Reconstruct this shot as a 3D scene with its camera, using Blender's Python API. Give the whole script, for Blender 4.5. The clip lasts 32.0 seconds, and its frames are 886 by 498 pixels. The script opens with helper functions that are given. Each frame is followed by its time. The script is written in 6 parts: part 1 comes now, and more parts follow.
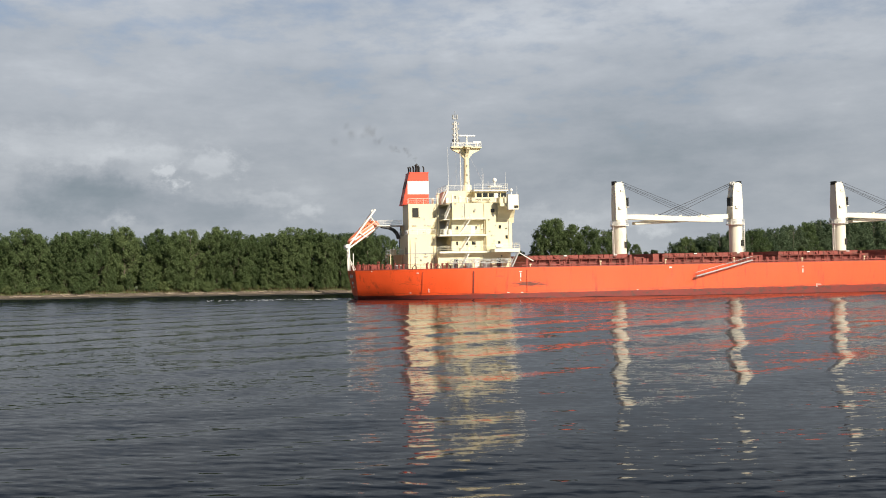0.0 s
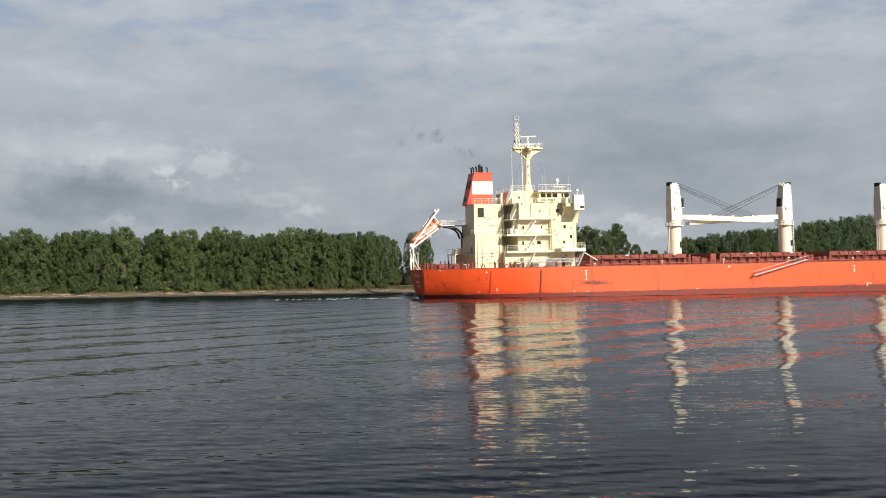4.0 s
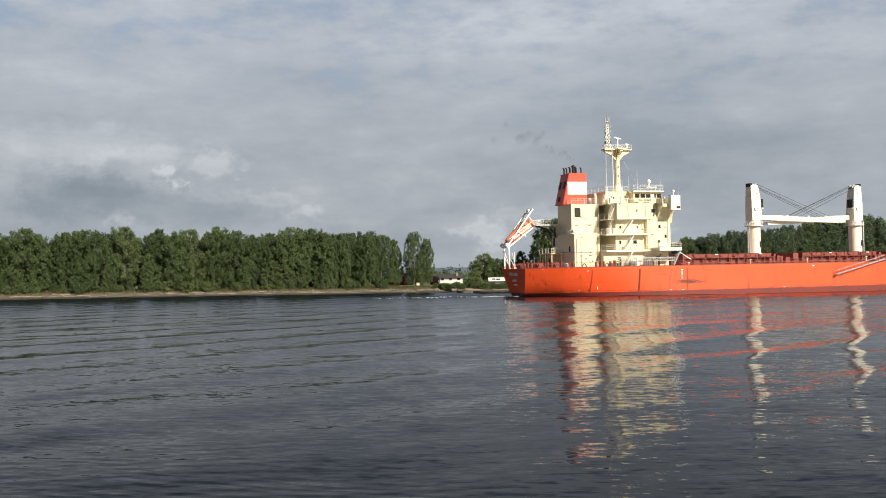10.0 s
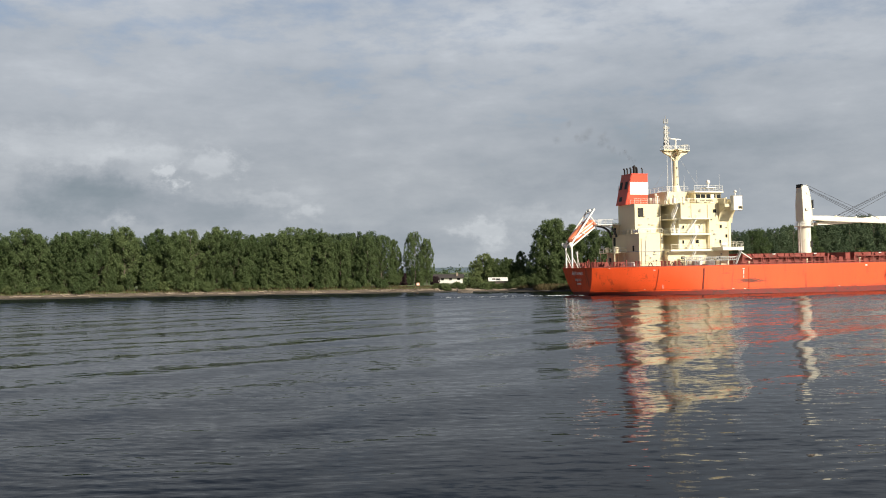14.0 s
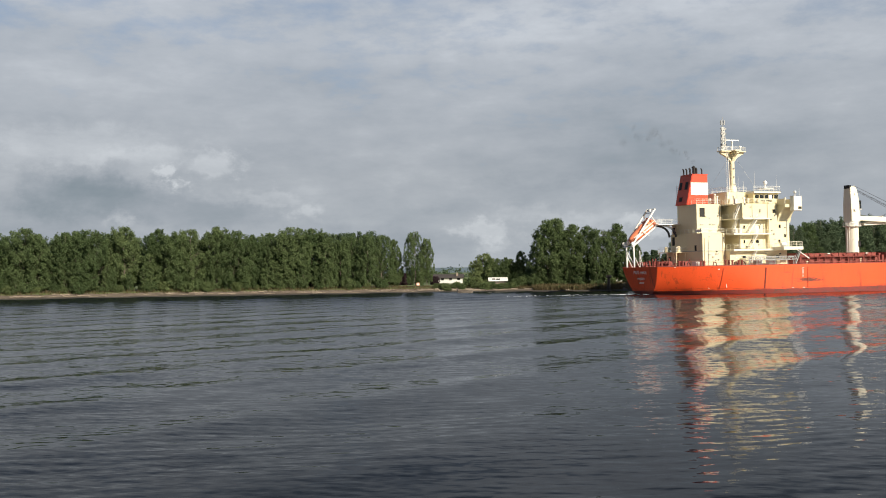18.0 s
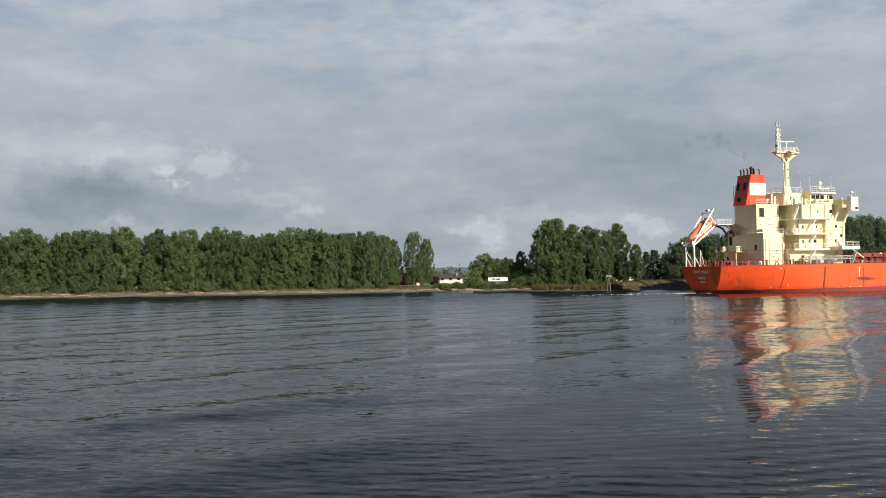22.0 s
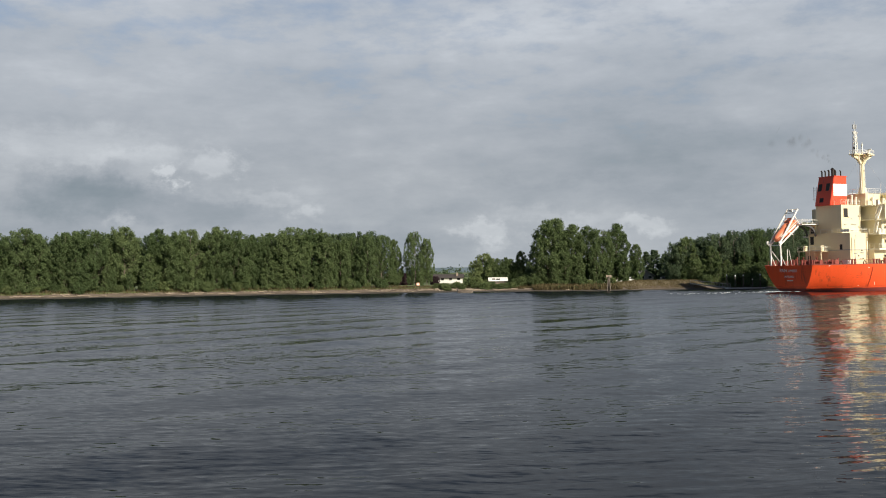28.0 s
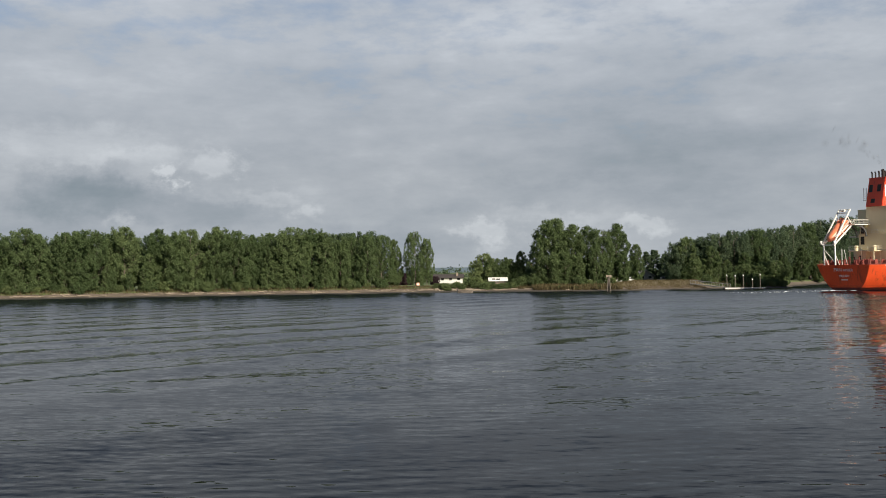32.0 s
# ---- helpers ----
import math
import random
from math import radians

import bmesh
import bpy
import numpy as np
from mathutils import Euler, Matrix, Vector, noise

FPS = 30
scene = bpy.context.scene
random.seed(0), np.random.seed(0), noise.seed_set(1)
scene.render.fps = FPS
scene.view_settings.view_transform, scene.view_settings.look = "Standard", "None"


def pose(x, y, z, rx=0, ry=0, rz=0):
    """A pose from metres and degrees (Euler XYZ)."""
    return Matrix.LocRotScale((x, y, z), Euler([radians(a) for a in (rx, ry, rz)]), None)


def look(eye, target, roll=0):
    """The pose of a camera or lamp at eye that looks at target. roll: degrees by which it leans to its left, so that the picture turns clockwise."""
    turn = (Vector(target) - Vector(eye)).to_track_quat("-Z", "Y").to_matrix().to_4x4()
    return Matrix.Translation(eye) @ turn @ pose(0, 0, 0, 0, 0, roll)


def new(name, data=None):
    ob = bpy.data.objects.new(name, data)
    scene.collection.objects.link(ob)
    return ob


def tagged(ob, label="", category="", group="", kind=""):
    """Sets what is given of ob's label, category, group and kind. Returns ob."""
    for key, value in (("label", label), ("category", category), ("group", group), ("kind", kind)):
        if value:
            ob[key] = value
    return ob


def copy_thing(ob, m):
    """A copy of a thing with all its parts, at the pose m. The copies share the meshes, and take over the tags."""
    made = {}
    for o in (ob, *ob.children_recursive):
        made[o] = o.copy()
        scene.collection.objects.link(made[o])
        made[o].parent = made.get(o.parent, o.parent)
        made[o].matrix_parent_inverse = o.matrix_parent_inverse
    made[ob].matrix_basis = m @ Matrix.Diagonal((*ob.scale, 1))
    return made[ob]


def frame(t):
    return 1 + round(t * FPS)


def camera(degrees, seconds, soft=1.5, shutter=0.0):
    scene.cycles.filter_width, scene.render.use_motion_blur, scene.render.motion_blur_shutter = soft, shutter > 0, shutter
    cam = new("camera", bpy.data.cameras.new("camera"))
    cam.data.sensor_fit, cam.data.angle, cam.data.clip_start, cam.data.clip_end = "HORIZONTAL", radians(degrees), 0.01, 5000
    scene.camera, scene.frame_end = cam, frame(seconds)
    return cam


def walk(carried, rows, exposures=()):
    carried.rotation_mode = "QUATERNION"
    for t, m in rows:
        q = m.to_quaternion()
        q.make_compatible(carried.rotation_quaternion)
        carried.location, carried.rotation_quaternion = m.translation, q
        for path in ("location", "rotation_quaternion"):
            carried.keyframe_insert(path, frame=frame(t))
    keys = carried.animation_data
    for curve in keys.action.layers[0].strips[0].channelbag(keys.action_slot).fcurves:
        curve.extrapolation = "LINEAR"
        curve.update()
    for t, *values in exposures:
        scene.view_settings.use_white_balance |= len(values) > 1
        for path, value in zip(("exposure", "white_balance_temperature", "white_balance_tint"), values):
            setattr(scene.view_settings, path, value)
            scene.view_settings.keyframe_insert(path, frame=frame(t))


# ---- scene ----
# The river from a high bank: the eye stands still, 5.5 m above the water.
EYE = (0.0, 0.0, 5.517)
cam = camera(49.515, 32.0, 1.0)
STILL = look(EYE, (0.0, 100.0, 5.517 + 100 * math.tan(radians(1.35))), -0.711)
walk(cam, [(0.0, STILL), (32.0, STILL)], exposures=[(0.0, 0.42), (32.0, 0.42)])

# ---- light ----
SUN_AZ, SUN_EL = 37.0, 31.0          # degrees to the right of straight behind the eye, and up
sun_way = Vector((math.sin(radians(SUN_AZ)) * math.cos(radians(SUN_EL)),
                  -math.cos(radians(SUN_AZ)) * math.cos(radians(SUN_EL)), math.sin(radians(SUN_EL))))
sun = new("sun", bpy.data.lights.new("sun", "SUN"))
sun.data.energy, sun.data.angle, sun.data.color = 4.8, radians(0.6), (1.0, 0.91, 0.76)
sun.matrix_world = look(sun_way * 500, (0, 0, 0))


def links(tree):
    """Short hand for a node tree: n(kind, **settings) makes a node, l(a, b) joins two sockets."""
    def n(kind, **sets):
        node = tree.nodes.new("ShaderNode" + kind)
        for key, value in sets.items():
            if key in node.inputs:
                node.inputs[key].default_value = value
            else:
                setattr(node, key, value)
        return node

    def l(a, b):
        tree.links.new(a, b)
    return n, l


def maths(n, l, op, a, b=None, clamp=False):
    node = n("Math", operation=op, use_clamp=clamp)
    for k, v in enumerate((a, b)):
        if v is None:
            continue
        if isinstance(v, (int, float)):
            node.inputs[k].default_value = v
        else:
            l(v, node.inputs[k])
    return node.outputs[0]


def ramp(n, l, fac, stops, mode="LINEAR"):
    node = n("ValToRGB")
    node.color_ramp.interpolation = mode
    els = node.color_ramp.elements
    while len(els) < len(stops):
        els.new(0.5)
    for e, (p, c) in zip(els, stops):
        e.position = p
        e.color = (*c, 1) if isinstance(c, tuple) else (c, c, c, 1)
    l(fac, node.inputs[0])
    return node.outputs[0]


def mixed(n, l, fac, a, b, blend="MIX"):
    node = n("Mix", data_type="RGBA", blend_type=blend)
    for k, v in ((0, fac), (6, a), (7, b)):
        if isinstance(v, (int, float)):
            node.inputs[k].default_value = v
        elif isinstance(v, tuple):
            node.inputs[k].default_value = (*v, 1)
        else:
            l(v, node.inputs[k])
    return node.outputs[2]


def make_sky():
    """A broken layer of grey cloud under a pale blue sky."""
    w = bpy.data.worlds.new("sky")
    scene.world = w
    w.use_nodes = True
    t = w.node_tree
    t.nodes.clear()
    n, l = links(t)
    out, bg = n("OutputWorld"), n("Background", Strength=0.75)
    sky = n("TexSky", sky_type="NISHITA", sun_disc=False, sun_elevation=radians(SUN_EL), sun_rotation=radians(180 - SUN_AZ))
    blue = mixed(n, l, 1.0, sky.outputs[0], (0.085, 0.09, 0.10), "MULTIPLY")
    way = n("TexCoord").outputs["Generated"]
    sep = n("SeparateXYZ")
    l(way, sep.inputs[0])
    up = maths(n, l, "MAXIMUM", sep.outputs[2], 0.0)
    turn = maths(n, l, "ARCTAN2", sep.outputs[0], sep.outputs[1])
    flat = n("CombineXYZ")
    l(turn, flat.inputs[0])
    l(up, flat.inputs[1])

    def cloud(scale, size, detail, rough, loc, out="Fac"):
        m = n("Mapping")
        m.inputs["Location"].default_value, m.inputs["Scale"].default_value = (*loc, 0), (*size, 1)
        l(flat.outputs[0], m.inputs[0])
        x = n("TexNoise", Scale=scale, Detail=detail, Roughness=rough)
        l(m.outputs[0], x.inputs["Vector"])
        return x.outputs[out]
    veil = cloud(2.4, (1.0, 3.0), 4.0, 0.5, (0.3, 0.2))
    streak = cloud(5.0, (0.9, 3.6), 6.0, 0.5, (2.3, 0.4))
    fleck = cloud(17.0, (1.0, 2.6), 8.0, 0.6, (1.3, 2.4))
    curl = n("SeparateXYZ")
    l(cloud(16.0, (1.0, 1.3), 9.0, 0.68, (0.7, 5.1), "Color"), curl.inputs[0])
    body = maths(n, l, "ADD", maths(n, l, "MULTIPLY", veil, 0.34), maths(n, l, "MULTIPLY", streak, 0.23))
    body = maths(n, l, "ADD", body, maths(n, l, "ADD", maths(n, l, "MULTIPLY", fleck, 0.20), 0.125))
    bent = maths(n, l, "ADD", turn, maths(n, l, "MULTIPLY", maths(n, l, "SUBTRACT", curl.outputs[0], 0.5), 0.14))
    lifted = maths(n, l, "ADD", up, maths(n, l, "MULTIPLY", maths(n, l, "SUBTRACT", curl.outputs[1], 0.5), 0.075))

    def heap(x, z, wide, tall, gain, edge):
        """A heaped cloud over the far bank, with a billowing edge."""
        dx = maths(n, l, "DIVIDE", maths(n, l, "SUBTRACT", bent, x), wide)
        dz = maths(n, l, "DIVIDE", maths(n, l, "SUBTRACT", lifted, z), tall)
        d = maths(n, l, "SQRT", maths(n, l, "ADD", maths(n, l, "MULTIPLY", dx, dx), maths(n, l, "MULTIPLY", dz, dz)))
        return ramp(n, l, d, [(edge, gain), (1.0, 0.0)], "EASE")
    for x, z, wide, tall, gain, edge in ((-0.36, 0.128, 0.14, 0.030, 0.075, 0.3), (-0.31, 0.104, 0.085, 0.026, 0.085, 0.4), (-0.43, 0.10, 0.03, 0.05, 0.03, 0.3), (-0.274, 0.094, 0.016, 0.012, 0.14, 0.2), (-0.228, 0.112, 0.036, 0.020, 0.12, 0.3),
                                         (-0.185, 0.080, 0.045, 0.016, 0.07, 0.3), (-0.14, 0.062, 0.035, 0.014, 0.09, 0.2), (-0.322, 0.052, 0.014, 0.018, 0.09, 0.1), (0.04, 0.043, 0.045, 0.016, 0.11, 0.4),
                                         (0.05, 0.028, 0.035, 0.014, 0.07, 0.3), (0.20, 0.042, 0.045, 0.014, 0.10, 0.3), (0.10, 0.055, 0.10, 0.012, 0.04, 0.2), (0.05, 0.20, 0.40, 0.07, 0.03, 0.0)):
        body = maths(n, l, "ADD", body, heap(x, z, wide, tall, gain, edge))
    for x, z, wide, tall, gain, edge in ((-0.358, 0.076, 0.085, 0.042, 0.15, 0.1), (-0.25, 0.062, 0.12, 0.030, 0.10, 0.3), (-0.10, 0.030, 0.16, 0.030, 0.06, 0.2), (0.12, 0.080, 0.30, 0.022, 0.05, 0.1), (0.30, 0.12, 0.25, 0.04, 0.04, 0.1)):
        body = maths(n, l, "SUBTRACT", body, heap(x, z, wide, tall, gain, edge))
    grey = ramp(n, l, body, [(0.32, (0.245, 0.290, 0.325)), (0.45, (0.350, 0.382, 0.420)), (0.54, (0.425, 0.452, 0.485)), (0.68, (0.60, 0.625, 0.65))])
    rise = ramp(n, l, up, [(0.0, (1.04, 1.05, 1.05)), (0.10, (0.97, 0.985, 1.0)), (0.27, (1.16, 1.18, 1.22)), (0.31, (1.0, 1.03, 1.10)), (0.40, (0.56, 0.60, 0.67)), (1.0, (0.36, 0.39, 0.44))])
    grey = mixed(n, l, 1.0, grey, rise, "MULTIPLY")
    gap = maths(n, l, "ADD", maths(n, l, "MULTIPLY", fleck, 0.9), maths(n, l, "MULTIPLY", veil, 0.5))
    gap = maths(n, l, "SUBTRACT", maths(n, l, "MULTIPLY", up, 1.6), maths(n, l, "SUBTRACT", gap, 0.7))
    thin = ramp(n, l, gap, [(0.36, 0.0), (0.66, 0.45)])
    # the cloud ends overhead: towards the sun the sky is clear
    clear = ramp(n, l, maths(n, l, "SUBTRACT", 0.5, maths(n, l, "MULTIPLY", sep.outputs[1], 0.5)), [(0.34, 0.0), (0.56, 1.0)], "EASE")
    open_sky = mixed(n, l, 1.0, sky.outputs[0], (0.042, 0.044, 0.048), "MULTIPLY")
    l(mixed(n, l, clear, mixed(n, l, thin, grey, blue), open_sky), bg.inputs[0])
    l(bg.outputs[0], out.inputs[0])


make_sky()


# ---- materials ----
def material(name, colour, rough=0.5, metal=0.0, vary=0.12, grain=3.0, bump=0.0, bump_scale=20.0, stain=None, stain_scale=0.4,
             stain_cut=0.58, stretch=(1, 1, 1), island=0.0, spec=0.5):
    """A painted or natural surface: base colour with grain and broad variation, stains of a second colour, and fine relief."""
    mat = bpy.data.materials.new(name)
    mat.use_nodes = True
    t = mat.node_tree
    n, l = links(t)
    bsdf = t.nodes["Principled BSDF"]
    bsdf.inputs["Metallic"].default_value = metal
    bsdf.inputs["Specular IOR Level"].default_value = spec
    m = n("Mapping")
    m.inputs["Scale"].default_value = stretch
    l(n("TexCoord").outputs["Object"], m.inputs[0])
    a, b = n("TexNoise", Scale=grain, Detail=5.0), n("TexNoise", Scale=grain * 0.11, Detail=3.0)
    for x in (a, b):
        l(m.outputs[0], x.inputs["Vector"])
    tone = maths(n, l, "ADD", maths(n, l, "MULTIPLY", a.outputs[0], vary), maths(n, l, "MULTIPLY", b.outputs[0], vary * 1.2))
    tone = maths(n, l, "ADD", tone, 1.0 - vary * 1.1)
    if island:
        tone = maths(n, l, "MULTIPLY", tone, maths(n, l, "ADD", maths(n, l, "MULTIPLY", n("NewGeometry").outputs["Random Per Island"], island), 1 - island / 2))
    grey = n("CombineColor")
    for k in range(3):
        l(tone, grey.inputs[k])
    col = mixed(n, l, 1.0, colour, grey.outputs[0], "MULTIPLY")
    if stain:
        s = n("TexNoise", Scale=stain_scale, Detail=8.0, Roughness=0.65)
        l(m.outputs[0], s.inputs["Vector"])
        f = ramp(n, l, s.outputs[0], [(stain_cut, 0.0), (stain_cut + 0.12, 0.8)])
        col = mixed(n, l, f, col, stain)
    l(col, bsdf.inputs["Base Color"])
    r = ramp(n, l, a.outputs[0], [(0.3, max(0.0, rough - 0.08)), (0.7, min(1.0, rough + 0.08))])
    l(r, bsdf.inputs["Roughness"])
    if bump:
        bn = n("TexNoise", Scale=bump_scale, Detail=4.0)
        l(m.outputs[0], bn.inputs["Vector"])
        bp = n("Bump", Strength=0.5, Distance=bump)
        l(bn.outputs[0], bp.inputs["Height"])
        l(bp.outputs[0], bsdf.inputs["Normal"])
    return mat


def hull_paint():
    """Orange-red ship's side: plate seams, vertical rust runs and one dark scraped patch."""
    mat = material("hull_paint", (0.80, 0.092, 0.022), 0.42, vary=0.22, grain=1.2, stain=(0.30, 0.045, 0.02), stain_scale=0.8, stain_cut=0.58,
                   stretch=(1.0, 1.0, 0.16))
    t = mat.node_tree
    n, l = links(t)
    bsdf = t.nodes["Principled BSDF"]
    col = bsdf.inputs["Base Color"].links[0].from_socket
    co = n("TexCoord").outputs["Object"]
    sep = n("SeparateXYZ")
    l(co, sep.inputs[0])
    m = n("Mapping")
    m.inputs["Scale"].default_value = (0.35, 0.35, 4.6)
    l(co, m.inputs[0])
    streak = n("TexNoise", Scale=1.6, Detail=8.0, Roughness=0.7)
    l(m.outputs[0], streak.inputs["Vector"])

    def near(axis, mid, half):
        d = maths(n, l, "ABSOLUTE", maths(n, l, "SUBTRACT", sep.outputs[axis], mid))
        return maths(n, l, "SUBTRACT", 1.0, maths(n, l, "DIVIDE", d, half), True)
    for mid, half, z, tall in ((34.8, 5.2, 2.50, 1.0), (28.5, 3.6, 4.2, 0.7), (10.0, 4.6, 3.2, 0.9)):
        patch = maths(n, l, "MULTIPLY", near(0, mid, half), near(2, z, tall))
        worn = maths(n, l, "ADD", maths(n, l, "MULTIPLY", patch, 0.78 if half > 5.1 else 0.25), maths(n, l, "SUBTRACT", maths(n, l, "MULTIPLY", streak.outputs[0], 2.0), 0.5))
        f = ramp(n, l, worn, [(0.76, 0.0), (0.92, 0.88)])
        col = mixed(n, l, f, col, (0.055, 0.035, 0.03))
    scuff = n("TexNoise", Scale=0.9, Detail=7.0)
    l(m.outputs[0], scuff.inputs["Vector"])
    foot = maths(n, l, "MULTIPLY", ramp(n, l, scuff.outputs[0], [(0.48, 0.0), (0.60, 1.0)]), near(2, 0.75, 0.55))
    col = mixed(n, l, maths(n, l, "MULTIPLY", foot, 0.75), col, (0.10, 0.03, 0.022))
    l(col, bsdf.inputs["Base Color"])
    plates = n("TexBrick", Scale=1.0, offset=0.5)
    for key, value in (("Mortar Size", 0.012), ("Brick Width", 8.0), ("Row Height", 2.1), ("Mortar Smooth", 0.6)):
        plates.inputs[key].default_value = value
    swap = n("CombineXYZ")
    l(sep.outputs[0], swap.inputs[0])
    l(sep.outputs[2], swap.inputs[1])
    l(swap.outputs[0], plates.inputs["Vector"])
    dent = n("TexNoise", Scale=0.55, Detail=2.0)
    l(co, dent.inputs["Vector"])
    bp = n("Bump", Strength=0.35, Distance=0.05)
    l(maths(n, l, "ADD", dent.outputs[0], maths(n, l, "MULTIPLY", plates.outputs["Fac"], 0.3)), bp.inputs["Height"])
    l(bp.outputs[0], bsdf.inputs["Normal"])
    return mat


def water_surface():
    """Dark river water: the swell is in the mesh, the wind ripples tilt the surface from wavelet to wavelet."""
    mat = bpy.data.materials.new("river_water")
    mat.use_nodes = True
    t = mat.node_tree
    n, l = links(t)
    t.nodes.remove(t.nodes["Principled BSDF"])
    gloss, depth = n("BsdfGlossy", Roughness=0.03), n("BsdfDiffuse")
    depth.inputs[0].default_value = (0.0060, 0.0085, 0.0125, 1)
    co = n("TexCoord").outputs["Object"]

    def field(scale, size, turn, detail, rough=0.5, loc=(0, 0, 0), out="Fac"):
        m = n("Mapping")
        m.inputs["Location"].default_value = loc
        m.inputs["Scale"].default_value, m.inputs["Rotation"].default_value = size, (0, 0, radians(turn))
        l(co, m.inputs[0])
        x = n("TexNoise", Scale=scale, Detail=detail, Roughness=rough)
        l(m.outputs[0], x.inputs["Vector"])
        return x.outputs[out]

    def vec(op, a, b):
        node = n("VectorMath", operation=op)
        for k, v in enumerate((a, b)):
            if isinstance(v, tuple):
                node.inputs[k].default_value = v
            else:
                l(v, node.inputs[k])
        return node.outputs[0]

    def tilt(col, x, y, gain=None):
        """Slopes of one size of wavelet."""
        v = vec("MULTIPLY", vec("SUBTRACT", col, (0.5, 0.5, 0.5)), (x, y, 0.0))
        if gain is not None:
            c = n("CombineXYZ")
            for k in range(3):
                l(gain, c.inputs[k])
            v = vec("MULTIPLY", v, c.outputs[0])
        return v
    gust = ramp(n, l, field(0.035, (1, 1.6, 1), 20, 3.0, 0.55, (7, 3, 0)), [(0.36, 0.45), (0.62, 1.0)])
    slope = tilt(field(1.0, (0.5, 0.8, 1), 10, 2.0, 0.5, (3, 8, 0), "Color"), 0.03, 0.07)
    slope = vec("ADD", slope, tilt(field(1.0, (0.85, 2.9, 1), -7, 2.0, 0.55, (1, 5, 0), "Color"), 0.045, 0.21, gust))
    slope = vec("ADD", slope, tilt(field(1.0, (2.4, 7.0, 1), 11, 1.0, 0.5, (2, 2, 0), "Color"), 0.045, 0.19, gust))
    # short wind waves in trains, in patches, steepening in the shallows of the near bank
    far = n("SeparateXYZ")
    l(n("NewGeometry").outputs["Position"], far.inputs[0])
    shoal = ramp(n, l, maths(n, l, "DIVIDE", far.outputs[1], 100.0), [(0.20, 1.0), (0.30, 0.45), (0.45, 0.10)])
    for long, turn, wild, x, y, loc in ((1.0, -9, 7.0, 0.02, 0.11, (0, 1, 0)), (0.6, 16, 9.0, -0.02, 0.06, (4, 2, 0))):
        m = n("Mapping")
        m.inputs["Location"].default_value, m.inputs["Rotation"].default_value = loc, (0, 0, radians(turn))
        l(co, m.inputs[0])
        w = n("TexWave", wave_type="BANDS", bands_direction="Y", wave_profile="SIN")
        for key, value in (("Scale", 0.314 / long), ("Distortion", wild), ("Detail", 2.0), ("Detail Scale", 0.35), ("Detail Roughness", 0.5)):
            w.inputs[key].default_value = value
        l(m.outputs[0], w.inputs["Vector"])
        here = ramp(n, l, field(0.045, (1, 1, 1), 50, 2.0, 0.5, loc), [(0.40, 0.12), (0.58, 1.0)])
        here = maths(n, l, "MULTIPLY", here, shoal)
        slope = vec("ADD", slope, tilt(w.outputs["Color"], x, y, here))
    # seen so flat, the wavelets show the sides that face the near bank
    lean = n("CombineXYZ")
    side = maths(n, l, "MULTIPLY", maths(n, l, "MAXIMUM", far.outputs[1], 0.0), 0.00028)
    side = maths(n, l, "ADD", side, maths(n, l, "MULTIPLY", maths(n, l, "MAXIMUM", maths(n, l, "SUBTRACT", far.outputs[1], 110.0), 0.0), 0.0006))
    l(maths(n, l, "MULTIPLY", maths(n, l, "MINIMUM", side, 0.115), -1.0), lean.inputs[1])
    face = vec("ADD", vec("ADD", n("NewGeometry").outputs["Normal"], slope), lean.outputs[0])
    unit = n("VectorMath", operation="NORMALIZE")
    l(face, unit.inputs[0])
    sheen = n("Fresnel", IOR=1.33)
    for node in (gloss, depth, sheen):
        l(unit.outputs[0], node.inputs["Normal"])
    mx = n("MixShader")
    l(maths(n, l, "MULTIPLY", maths(n, l, "POWER", sheen.outputs[0], 1.7), 1.45, True), mx.inputs[0])
    l(depth.outputs[0], mx.inputs[1])
    l(gloss.outputs[0], mx.inputs[2])
    l(mx.outputs[0], t.nodes["Material Output"].inputs[0])
    return mat


